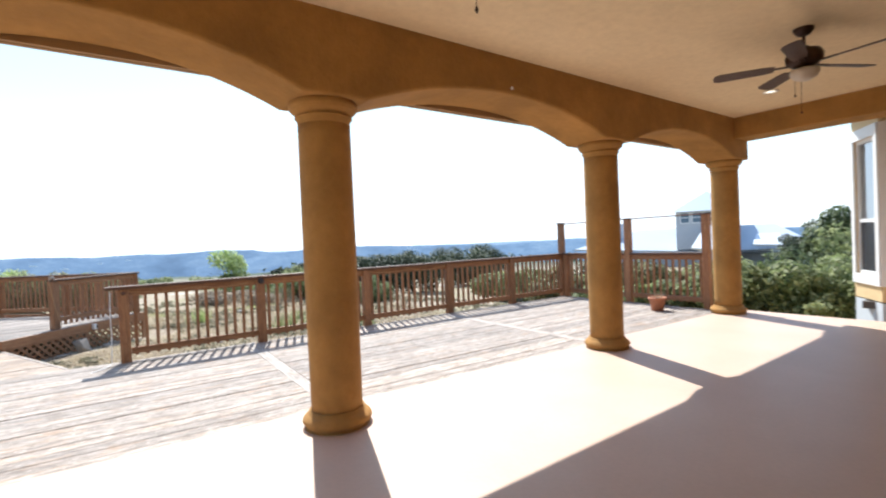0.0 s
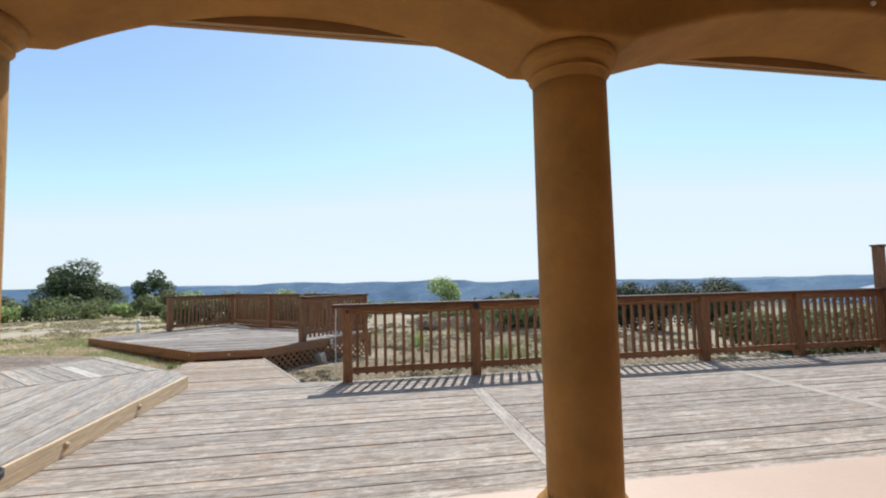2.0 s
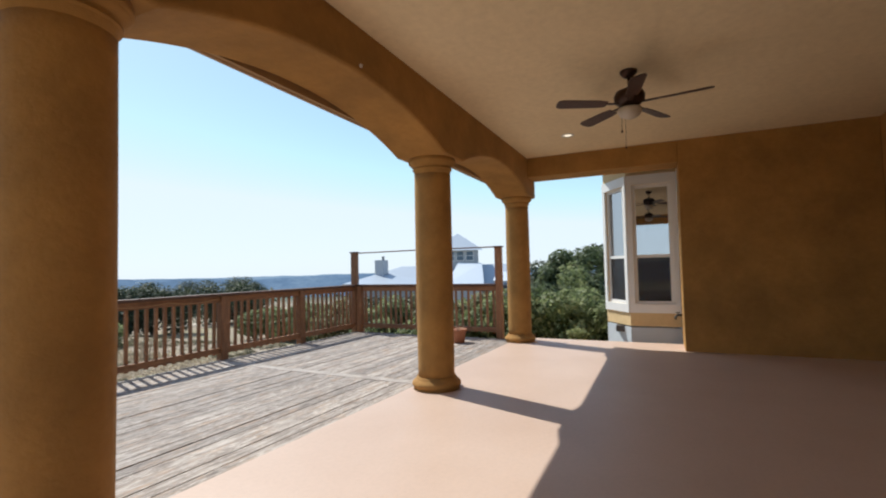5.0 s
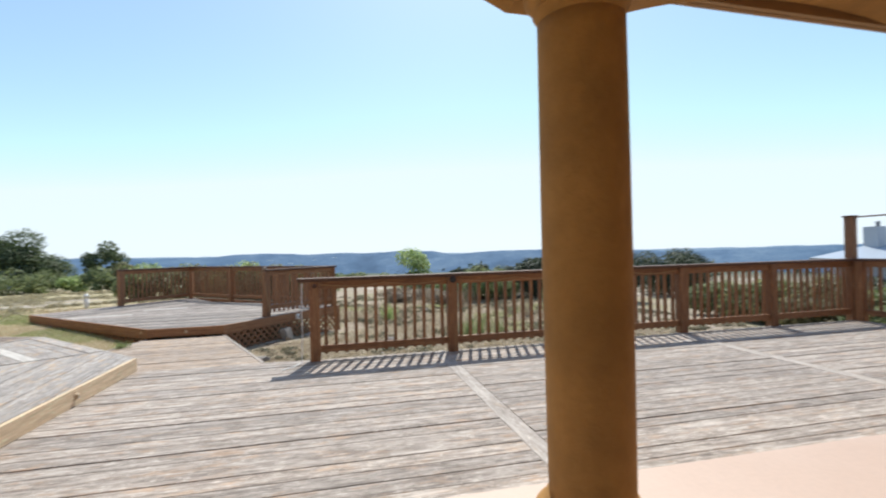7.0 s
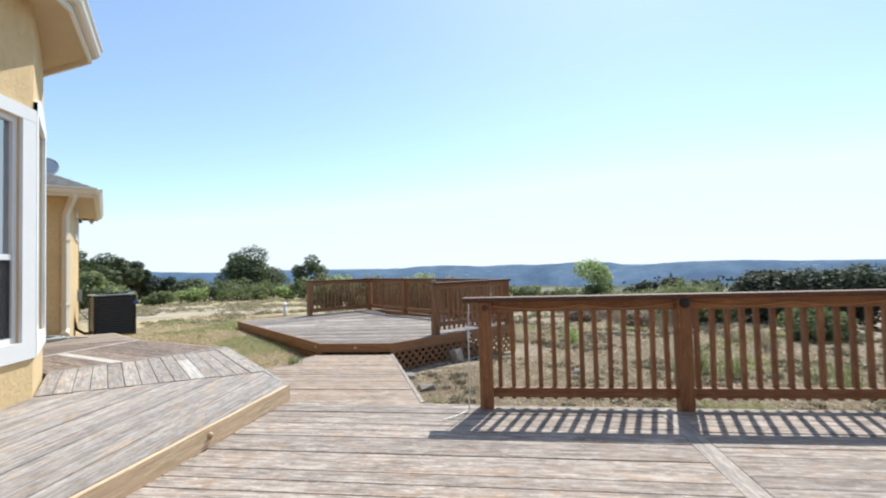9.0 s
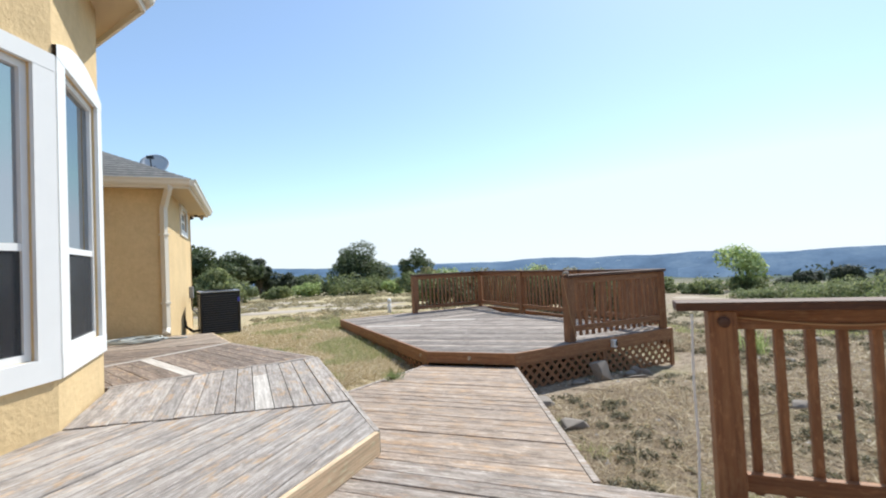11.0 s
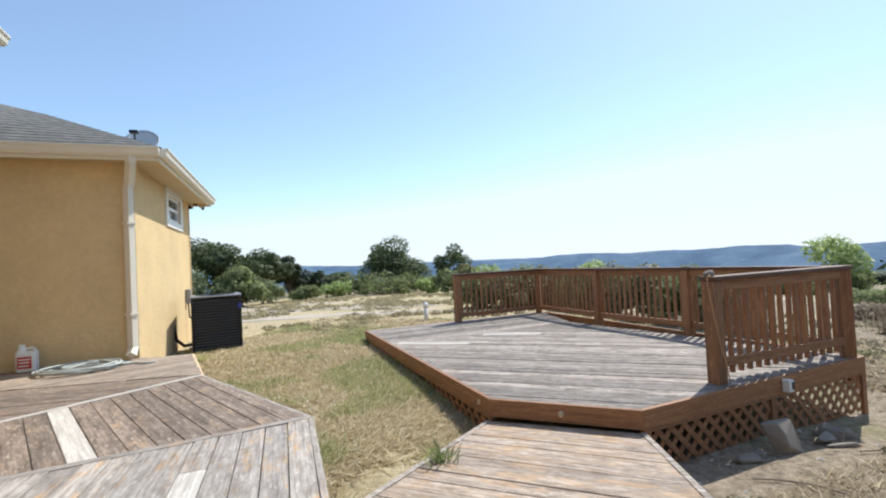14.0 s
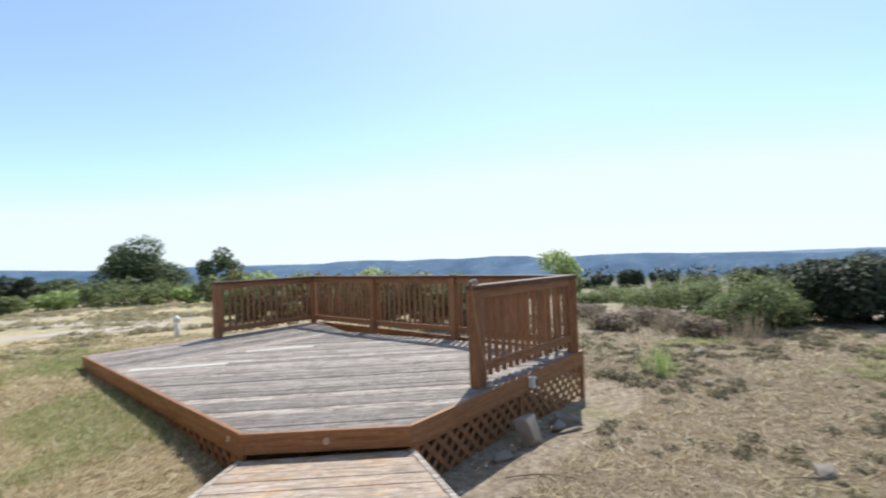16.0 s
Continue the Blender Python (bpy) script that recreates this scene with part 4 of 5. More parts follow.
def roof_plane(pts, courses=15):
    """A roof plane as overlapping courses of shingles: pts are eave a, eave b, ridge b, ridge a."""
    a, b, c, d = (Vector(p) for p in pts)
    bm_ = bmesh.new()
    nrm = (b - a).cross(d - a).normalized()
    if nrm.z < 0:
        nrm = -nrm
    foot = None
    for k in range(courses):
        t0, t1 = k / courses, (k + 1) / courses
        p0, p1, p2, p3 = a.lerp(d, t0), b.lerp(c, t0), b.lerp(c, t1), a.lerp(d, t1)
        up, dn = nrm * 0.009, nrm * 0.002
        v = [bm_.verts.new(q) for q in (p0 + up, p1 + up, p2 + dn, p3 + dn)]
        v += foot or [bm_.verts.new(q) for q in (p0 - up, p1 - up)]
        foot = [v[3], v[2]]
        bm_.faces.new((v[0], v[1], v[2], v[3]))
        bm_.faces.new((v[4], v[5], v[1], v[0]))
    me = bpy.data.meshes.new("roof")
    bm_.to_mesh(me)
    bm_.free()
    me.materials.append(M_SHINGLE)
    o = new("roof", me)
    o.parent = wing
    return o


Zr = 2.85
roof_plane([(-8.33, 9.79, Zr), (-7.02, 11.03, Zr), HIP, HIP3])
roof_plane([(-7.02, 11.03, Zr), (-10.15, 14.53, Zr), HIP2, HIP])
roof_plane([(-10.15, 14.53, Zr), (-12.8, 11.9, Zr), HIP2, HIP2])
roof_plane([(-7.05, 8.42, Zr), (-8.33, 9.79, Zr), HIP3, (-8.4, 8.4, 3.75)])
roof_plane([(-12.8, 11.9, Zr), (-10.6, 9.0, Zr), HIP3, HIP2])
roof_plane([(-7.05, 8.42, Zr), (-8.4, 8.4, 3.75), HIP3, HIP3], 3)
ds2 = thing("downspout", "cream square downspout with a bent top at the wing corner", "downspout")
part("pipe", tube(bmesh.new(), [(-7.27, 10.80, 2.78), (-7.28, 10.81, 2.68), (-7.56, 10.97, 2.46), (-7.60, 10.975, 2.38), (-7.60, 10.975, 0.28), (-7.53, 10.90, 0.19)], 0.062, 4), M_GUTTER, ds2)
for z in (0.7, 1.9):
    part("strap", box(bmesh.new(), (-7.66, 10.915, z), (-7.54, 11.03, z + 0.03)), M_GUTTER, ds2)
# satellite dish at the hip
dish = thing("satellite_dish", "pale grey satellite dish on the shingle roof", "satellite dish", "", (-10.2, 13.0, 3.36))
dish.rotation_euler = (0, 0, radians(40))
b = bmesh.new()
lathe(b, [(0.02, -0.075), (0.13, -0.055), (0.23, -0.015), (0.30, 0.028), (0.305, 0.034), (0.23, -0.005), (0.13, -0.043)], 32, pose(0, 0, 0.46, 58, 0, 0))
smooth(part("reflector", b, M_DISH, dish))
part("mast", tube(bmesh.new(), [(0, 0.06, -0.08), (0, 0.06, 0.30), (0, 0.03, 0.44)], 0.025), M_GREYMETAL, dish)
part("arm", tube(bmesh.new(), [(0, -0.02, 0.20), (0, -0.38, 0.36), (0, -0.46, 0.50)], 0.014), M_BLACK, dish)
part("receiver", box(bmesh.new(), (-0.07, -0.52, 0.50), (0.07, -0.42, 0.56), bevel=0.01), M_BLACK, dish)
# twin flood lamp under the far eave
fl = thing("flood_light", "black and white twin flood lamp under the eave", "outdoor light", "", (-10.22, 14.16, 2.70))
part("plate", lathe(bmesh.new(), [(0.05, 0.03), (0.05, 0.0), (0.02, -0.02)], 16), M_BLACK, fl)
for k, dx in enumerate((0.10, -0.09)):
    h = part("lamp_head", lathe(bmesh.new(), [(0.025, -0.06), (0.03, -0.02), (0.055, 0.05), (0.058, 0.055)], 16, pose(dx, dx * 0.9, -0.06, 60, 0, 40 + 80 * k)), M_BLACK, fl)
    part("lens", lathe(bmesh.new(), [(0.052, 0.056), (0.03, 0.062), (0.005, 0.064)], 16, pose(dx, dx * 0.9, -0.06, 60, 0, 40 + 80 * k)), M_LIT, h)
# meter box and wall lamp in the recess
wlamp = thing("wall_lamp", "white and glass wall lantern beside the recess", "wall lamp", "", (-8.44, 9.52, 2.2))
wlamp.rotation_euler = (0, 0, radians(-47))
part("backplate", box(bmesh.new(), (-0.06, -0.045, -0.12), (0.06, -0.003, 0.12), bevel=0.01), M_GREYMETAL, wlamp)
smooth(part("shade", lathe(bmesh.new(), [(0.03, 0.14), (0.07, 0.10), (0.085, -0.12), (0.05, -0.16)], 18, pose(0, -0.13, 0)), M_FROST, wlamp))

pole = thing("garden_pole", "thin grey pole leaning in the wall corner", "pole")
part("pole", tube(bmesh.new(), [(-8.18, 9.28, LZ), (-8.46, 9.60, 1.15)], 0.012, 8), M_GREYMETAL, pole)
# right bay at the porch end
bay = thing("bay_window", "pale bay with white-framed windows, tan siding and grey skirt", "bay")
B = [(8.70, 1.04), (8.70, 1.80), (9.35, 2.23), (10.5, 2.23)]
for i, (a, b) in enumerate(((B[0], B[1]), (B[1], B[2]), (B[2], B[3]))):
    # outside must lie on the right hand, so walls run the other way round
    a, b = b, a
    ln = length(a, b)
    if i == 2:
        facet(bay, a, b, -1.0, 3.3, M_STUCCO)
        continue
    e = 0.085
    hole = (e, ln - e, 0.58, 2.56)
    _, m, ln = facet(bay, a, b, 0.22, 3.3, M_STUCCO, hole)
    facet(bay, a, b, -1.0, 0.20, M_SKIRT, name="skirt")
    window_unit(bay, ln - 2 * e, 0.58, 2.56, m @ pose(e, 0.02, 0), 1.37)
    tr = bmesh.new()
    box(tr, (0.003, -0.03, 0.44), (ln - 0.003, 0, 0.58))
    box(tr, (0.003, -0.03, 2.56), (ln - 0.003, 0, 2.72))
    box(tr, (0.003, -0.028, 0.58), (e, 0, 2.56))
    box(tr, (ln - e, -0.028, 0.58), (ln - 0.003, 0, 2.56))
    bmesh.ops.transform(tr, matrix=m, verts=tr.verts[:])
    part("window_trim", tr, M_WHITE, bay, "flat white trim boards")
link("bay_roof", prism(bmesh.new(), [(8.45, 1.05), (10.6, 1.05), (10.6, 2.6), (9.15, 2.6), (8.45, 1.95)], 3.3, 3.36), M_SOFFIT, bay)
# Backing and floor added in the bay, coloured dark for an unlit room.
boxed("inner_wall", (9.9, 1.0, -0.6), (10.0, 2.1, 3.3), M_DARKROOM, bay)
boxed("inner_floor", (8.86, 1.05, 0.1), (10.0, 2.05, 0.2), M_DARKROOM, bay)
faucet = thing("hose_bib", "dark hose tap on the wall below the bay window", "tap", "", (8.35, 1.045, 0.45))
part("body", tube(bmesh.new(), [(0, 0, 0), (0, 0.06, 0), (0, 0.09, -0.03), (0, 0.09, -0.07)], 0.018, 10), M_BLACK, faucet)
part("handle", lathe(bmesh.new(), [(0.03, 0.03), (0.035, 0.04), (0.03, 0.045)], 12, pose(0, 0.06, 0)), M_BLACK, faucet)


# ---- far white house with a cupola, beyond the end railing ----
def far_house():
    h = thing("far_house", "white house with pale metal roofs and a windowed cupola", "house")
    D = 42.0

    def at(az, el, d=D):
        a = radians(az)
        return (0.1 + d * math.sin(a), 0.75 + d * math.cos(a), 1.24 + d * math.tan(radians(el)))

    def quad(name, pts, material):
        b_ = bmesh.new()
        top = [b_.verts.new(p) for p in pts]
        bot = [b_.verts.new((p[0] + 0.06, p[1] + 0.06, p[2] - 0.12)) for p in pts]
        b_.faces.new(top)
        b_.faces.new(bot[::-1])
        n = len(pts)
        for k in range(n):
            b_.faces.new((top[k], bot[k], bot[(k + 1) % n], top[(k + 1) % n]))
        return link(name, b_, material, h)

    def wall_(az0, az1, el0, el1, d):
        a, b_ = at(az0, el0, d), at(az1, el0, d)
        zt = at(az0, el1, d)[2]
        return facet(h, a[:2], b_[:2], a[2], zt, M_PALEWALL, thick=3.0)

    wall_(54, 76, -6, -2.4, D + 1)
    quad("metal_roof", [at(52.3, -1.6), at(72, -2.5), at(72, 0.36, D + 5), at(59.5, 0.36, D + 5), at(56.5, -0.5, D + 3)], M_METALROOF)
    quad("metal_roof", [at(69.1, -2.2, D - 2), at(76.0, -2.0, D - 2), at(72.2, 0.40, D + 4), at(69.0, 0.38, D + 4)], M_METALROOF)
    # Front planes and dormer take the paler, sunlit tone.
    quad("metal_roof", [at(64.8, -1.8, D - 5), at(69.25, -2.2, D - 5), at(69.1, 0.55, D - 1.5), at(66.2, 0.66, D - 1.5)], M_SUNLITROOF)
    quad("dormer_roof", [at(70.4, -1.6, D - 3), at(73.2, -1.7, D - 3), at(72.6, -0.55, D - 1), at(70.7, -0.55, D - 1)], M_SUNLITROOF)
    wall_(65.4, 69.0, -6, -2.0, D - 4.6)
    wall_(63.3, 68.7, -2.0, 2.15, D - 0.5)
    a, b_ = at(62.8, 2.15, D - 1), at(69.2, 2.15, D - 1)
    c, d_ = at(69.4, 2.15, D + 5), at(63.2, 2.15, D + 5)
    ap = at(66.3, 4.2, D + 2)
    bm_ = bmesh.new()
    q = [bm_.verts.new(p) for p in (a, b_, c, d_)]
    t = bm_.verts.new(ap)
    for k in range(4):
        bm_.faces.new((q[k], q[(k + 1) % 4], t))
    bm_.faces.new(q[::-1])
    link("cupola_roof", bm_, M_METALROOF, h)
    for k in range(4):
        az = 63.7 + k * 1.15
        p, q2 = at(az, 0.85, D - 0.56), at(az + 1.0, 0.85, D - 0.56)
        w = boxed("window", (0, -0.03, 0), (length(p, q2), 0.03, 0.90), M_WHITE, h, m=along(p[:2], q2[:2], p[2]))
        boxed("pane", (0.07, -0.045, 0.07), (length(p, q2) - 0.07, -0.032, 0.83), M_BLUEPANE, w, m=along(p[:2], q2[:2], p[2]))
        boxed("glazing_bar", (0.07, -0.055, 0.43), (length(p, q2) - 0.07, -0.046, 0.48), M_WHITE, w, m=along(p[:2], q2[:2], p[2]))
    p = at(57.0, 0.0, D + 3)
    boxed("chimney", (-0.45, -0.45, -1), (0.45, 0.45, 0.9), M_PALEWALL, h, m=pose(*p))
    smooth(part("chimney_cap", lathe(bmesh.new(), [(0.12, 0.9), (0.12, 1.2), (0.2, 1.22), (0.05, 1.3)], 12, pose(p[0] + 0.3, p[1], p[2])), M_GREYMETAL, h))


M_BLUEPANE = plain_mat("far_window_pane", (0.10, 0.16, 0.22), 0.15, var=0.1)
far_house()


# ---- loose things ----
M_LOUVRE = plain_mat("louvre_paint", (0.10, 0.102, 0.108), 0.35, 0.4, 0.2)


def ac_unit():
    a = thing("air_conditioner", "black louvred air-conditioning condenser on a concrete pad", "air conditioner", "", (-8.53, 12.59, -0.15))
    ang = math.degrees(math.atan2(0.62, 0.52))
    a.rotation_euler = (0, 0, radians(ang))
    W = 0.80
    boxed("pad", (-0.06, -0.06, -0.12), (W + 0.06, W + 0.06, 0.0), M_STONE, a, "grey concrete pad")
    boxed("core", (0.04, 0.04, 0.0), (W - 0.04, W - 0.04, 0.90), M_BLACK, a)
    for x, y in ((0, 0), (W - 0.05, 0), (0, W - 0.05), (W - 0.05, W - 0.05)):
        boxed("corner_post", (x, y, 0.0), (x + 0.05, y + 0.05, 0.93), M_BLACK, a, bevel=0.012)
    n = 17
    for s in range(4):
        m = pose(W / 2, W / 2, 0, 0, 0, 90 * s) @ pose(-W / 2, -W / 2, 0)
        me = None
        for k in range(n):
            if me is None:
                o = boxed("louvre", (0.045, 0.004, 0.0), (W - 0.045, 0.012, 0.034), M_LOUVRE, a)
                me = o.data
            else:
                o = new("louvre", me)
                o.parent = a
            o.matrix_basis = m @ pose(0, 0, 0.05 + 0.85 * k / n, -48, 0, 0)
    boxed("lid", (-0.01, -0.01, 0.925), (W + 0.01, W + 0.01, 0.955), M_GREYMETAL, a, "grey metal lid", bevel=0.012)
    b_ = bmesh.new()
    for r in (0.08, 0.16, 0.24, 0.32):
        pts_ = [(W / 2 + r * math.cos(2 * math.pi * k / 24), W / 2 + r * math.sin(2 * math.pi * k / 24), 0.962) for k in range(25)]
        tube(b_, pts_, 0.006, 5)
    part("fan_grille", b_, M_BLACK, a)
    boxed("badge", (W - 0.055, -0.004, 0.70), (W - 0.003, 0.002, 0.80), M_BADGE, a, "blue badge")
    pipe = part("refrigerant_pipe", tube(bmesh.new(), [(0.02, 0.25, 0.12), (-0.12, 0.3, 0.10), (-0.25, 0.45, 0.2), (-0.3, 0.5, 0.5), (-0.36, 0.52, 0.62)], 0.03, 10), M_RUBBER, a, "black insulated pipe")


M_BADGE = plain_mat("blue_badge", (0.05, 0.06, 0.35), 0.4)
ac_unit()
cut = thing("disconnect_box", "grey electrical disconnect box on the stucco wall", "electrical box")
m_ = rm @ pose(3.30, 0, 0)
boxed("box", (0, -0.09, 0.62), (0.16, 0.001, 0.90), M_GREYMETAL, cut, m=m_, bevel=0.008)
part("conduit", tube(bmesh.new(), [m_ @ Vector((0.08, -0.04, 0.62)), m_ @ Vector((0.08, -0.05, 0.35)), m_ @ Vector((0.2, -0.3, 0.05))], 0.015), M_RUBBER, cut)


def hose_coil():
    h = thing("garden_hose", "loosely coiled grey-green garden hose on the deck", "hose")
    rg = random.Random(9)
    pts_ = []
    for k in range(182):
        t = k / 26 * 2 * math.pi
        turn = int(k / 26)
        r = 0.34 + 0.10 * math.sin(1.9 * turn + 0.25 * t) + 0.03 * math.sin(3.3 * t)
        u, v = r * 0.95 * math.cos(t), r * 0.72 * math.sin(t)
        u += 0.07 * math.sin(2.7 * turn)
        pts_.append((-7.50 + u * 0.70 + v * 0.70, 10.34 + u * 0.70 - v * 0.70, LZ + 0.014 + 0.006 * k / 26 + 0.012 * abs(math.sin(t * 0.5 + turn))))
    for k in range(12):
        q = k / 11
        pts_.append((-7.28 + 0.30 * q, 10.60 + 0.24 * q + 0.05 * math.sin(6 * q), LZ + 0.014))
    smooth(part("coil", tube(bmesh.new(), pts_, 0.012, 7), M_HOSE, h))


hose_coil()
jug = thing("plastic_jug", "white plastic jug with a red label and side handle", "jug", "", (-8.22, 10.12, LZ))
jug.rotation_euler = (0, 0, radians(45))
part("body", box(bmesh.new(), (-0.10, -0.06, 0), (0.10, 0.06, 0.25), bevel=0.025), M_WHITE, jug)
part("neck", lathe(bmesh.new(), [(0.05, 0.24), (0.035, 0.28), (0.03, 0.30)], 16, pose(-0.05, 0, 0)), M_WHITE, jug)
part("cap", lathe(bmesh.new(), [(0.034, 0.295), (0.034, 0.325), (0.02, 0.33)], 16, pose(-0.05, 0, 0)), M_WHITE, jug)
part("handle", tube(bmesh.new(), [(-0.03, 0, 0.27), (0.05, 0, 0.29), (0.085, 0, 0.25)], 0.014), M_WHITE, jug)
part("label", box(bmesh.new(), (-0.075, -0.064, 0.05), (0.06, -0.0605, 0.19)), M_RED, jug, "red printed label with pale bars")
for z in (0.075, 0.115, 0.15):
    part("bar", box(bmesh.new(), (-0.06, -0.067, z), (0.02 + z * 0.2, -0.0645, z + 0.014)), M_WHITE, jug)


def pot(x, y, z, r, h, material, label, plant):
    p = thing("plant_pot", label, "plant pot", "", (x, y, z))
    smooth(part("pot", lathe(bmesh.new(), [(r * 0.68, 0), (r * 0.93, h * 0.8), (r * 0.95, h * 0.82), (r * 1.04, h * 0.82), (r * 1.06, h), (r * 0.94, h), (r * 0.86, h * 0.85), (0.02, h * 0.84)], 28), material, p))
    rg = random.Random(4)
    vs, fs = [], []
    for k in range(plant):
        a_, t_ = rg.uniform(0, 6.28), rg.uniform(0, r * 0.7)
        bx, by = t_ * math.cos(a_), t_ * math.sin(a_)
        ln_, lean = rg.uniform(0.05, 0.16), rg.uniform(0, 0.8)
        tx, ty = bx + ln_ * lean * math.cos(a_), by + ln_ * lean * math.sin(a_)
        i_ = len(vs)
        vs += [(bx - 0.004, by, h * 0.84), (bx + 0.004, by, h * 0.84), (tx, ty, h * 0.84 + ln_)]
        fs.append((i_, i_ + 1, i_ + 2))
    raw("dry_plant", vs, fs, M_TWIG, p, "withered twigs")


pot(7.60, 4.45, -0.01, 0.14, 0.23, M_TERRA, "terracotta plant pot with a withered plant on the deck", 60)
pot(-1.85, 4.33, -0.01, 0.12, 0.22, M_RUBBER, "black nursery pot of dry twigs against the deck step", 40)

vent = thing("vent_pipe", "white plastic clean-out pipe standing in the grass", "pipe", "", (-6.05, 16.75, ground_z(-6.05, 16.75)))
smooth(part("pipe", lathe(bmesh.new(), [(0.05, -0.1), (0.05, 0.34)], 18), M_WHITE, vent))
smooth(part("cap", lathe(bmesh.new(), [(0.062, 0.30), (0.062, 0.38), (0.045, 0.40), (0.025, 0.405), (0.025, 0.43), (0.01, 0.43)], 18), M_WHITE, vent))


def rock(x, y, sx, sy, sz, rz, tilt, name="rock", label="flat grey limestone rock beside the platform", seed=1):
    b_ = bmesh.new()
    rg_ = random.Random(seed)
    for k in range(20):
        b_.verts.new((rg_.choice((-1, 1)) * rg_.uniform(0.1, 0.5) * sx, rg_.choice((-1, 1)) * rg_.uniform(0.15, 0.5) * sy, rg_.choice((-1, 1)) * rg_.uniform(0.1, 0.5) * sz))
    hull = bmesh.ops.convex_hull(b_, input=b_.verts[:])
    bmesh.ops.delete(b_, geom=[g for g in hull["geom_interior"] if isinstance(g, bmesh.types.BMVert)], context="VERTS")
    bmesh.ops.bevel(b_, geom=b_.edges[:], offset=0.008, segments=1, affect="EDGES")
    o = link(name, b_, M_STONE)
    tagged(o, label, "rock", "rocks by the platform")
    o.matrix_basis = pose(x, y, ground_z(x, y) + sz * 0.3, tilt, 0, rz)


rock(-0.42, 11.44, 0.27, 0.17, 0.34, 50, -18, seed=1)
rock(-0.72, 11.17, 0.20, 0.13, 0.06, 10, 4, label="small pale limestone slab on bare soil", seed=2)
rock(-0.04, 11.80, 0.26, 0.13, 0.10, 60, 8, seed=3)
rock(0.14, 12.05, 0.22, 0.13, 0.11, 20, -10, seed=4)
rock(0.02, 11.70, 0.40, 0.05, 0.05, 30, 0, label="broken timber offcut among the rocks", seed=14)
rock(-0.68, 9.35, 0.30, 0.2, 0.10, 30, 3, label="pale limestone slab beside the walkway", seed=5)
rock(1.5, 10.5, 0.20, 0.14, 0.10, 70, 5, label="small pale stone lying in dry grass", seed=6)
rock(3.1, 14.5, 0.22, 0.16, 0.1, 20, 5, label="small pale stone lying in dry grass", seed=7)
rock(2.2, 12.9, 0.16, 0.12, 0.08, 50, 5, label="small pale stone lying in dry grass", seed=8)
rock(-1.06, 10.05, 0.30, 0.26, 0.12, 20, 3, label="pale limestone block beside the walkway", seed=11)
rock(1.75, 10.15, 0.16, 0.11, 0.09, 15, 3, label="small pale stone lying in dry grass", seed=21)
rock(-0.60, 11.33, 0.16, 0.10, 0.05, 70, 5, label="small pale limestone slab on bare soil", seed=12)
rock(0.02, 11.95, 0.24, 0.16, 0.16, 120, 12, seed=13)

# ---- caliche track across the grass ----
def patch(cx, cy, rx, ry, rot, seed):
    vs, fs = [(cx, cy, ground_z(cx, cy) + 0.03)], []
    n, k_r = 56, 8
    for i in range(1, k_r + 1):
        for k in range(n):
            a = 2 * math.pi * k / n
            w = 1 + 0.5 * noise.noise((math.cos(a) * 1.9 + seed, math.sin(a) * 1.9, 0.3)) + 0.35 * noise.noise((math.cos(a) * 6 + seed, math.sin(a) * 6, 2))
            u, v = rx * w * math.cos(a) * i / k_r, ry * w * math.sin(a) * i / k_r
            x = cx + u * math.cos(rot) - v * math.sin(rot)
            y = cy + u * math.sin(rot) + v * math.cos(rot)
            vs.append((x, y, ground_z(x, y) + (0.03 if i < k_r else -0.05)))
    for k in range(n):
        fs.append((0, 1 + k, 1 + (k + 1) % n))
    for i in range(k_r - 1):
        for k in range(n):
            a, b = 1 + i * n + k, 1 + i * n + (k + 1) % n
            fs.append((a, a + n, b + n, b))
    return smooth(raw("dirt_track", vs, fs, M_PATH))


for cx, cy, rx, ry, rot, s in ((-13.0, 19.6, 3.2, 1.0, 0.55, 1), (-9.6, 20.3, 2.6, 0.5, 0.1, 5), (-16.2, 22.0, 3.6, 1.2, 0.7, 9), (-10.8, 17.2, 2.4, 0.8, 0.45, 13), (-8.2, 18.3, 1.8, 0.6, 0.2, 17)):
    tagged(patch(cx, cy, rx, ry, rot, s), "pale bare caliche soil track across dry grass", "track", kind="structure")
for x, y in ((-12.6, 18.9), (-12.0, 19.1)):
    rock(x, y, 0.28, 0.2, 0.12, 40, 0, label="dark stone on the pale track", seed=int(-x * 3))


# ---- distant ridges ----
def ridge(dist, az0, az1, table, base, material, name, label):
    vs, fs = [], []
    n = 240
    for k in range(n + 1):
        az = az0 + (az1 - az0) * k / n
        el = np.interp(az, [t[0] for t in table], [t[1] for t in table])
        el += 0.09 * noise.noise((az * 0.3, dist, 0)) + 0.05 * noise.noise((az * 0.9, dist, 3)) + 0.02 * noise.noise((az * 4, dist, 6))
        a = radians(az)
        for j in range(7):
            t = j / 6
            d = dist * (1 - 0.28 * (1 - t))
            z = 1.2 + dist * math.tan(radians(el)) * t + base * (1 - t) ** 1.2 + dist * 0.003 * noise.noise((az * 0.5, t * 3, dist)) * t * (1 - t) * 4
            vs.append((d * math.sin(a), d * math.cos(a), z))
    for k in range(n):
        for j in range(6):
            q = k * 7 + j
            fs.append((q, q + 7, q + 8, q + 1))
    o = smooth(raw(name, vs, fs, material))
    tagged(o, label, "hills", kind="structure")


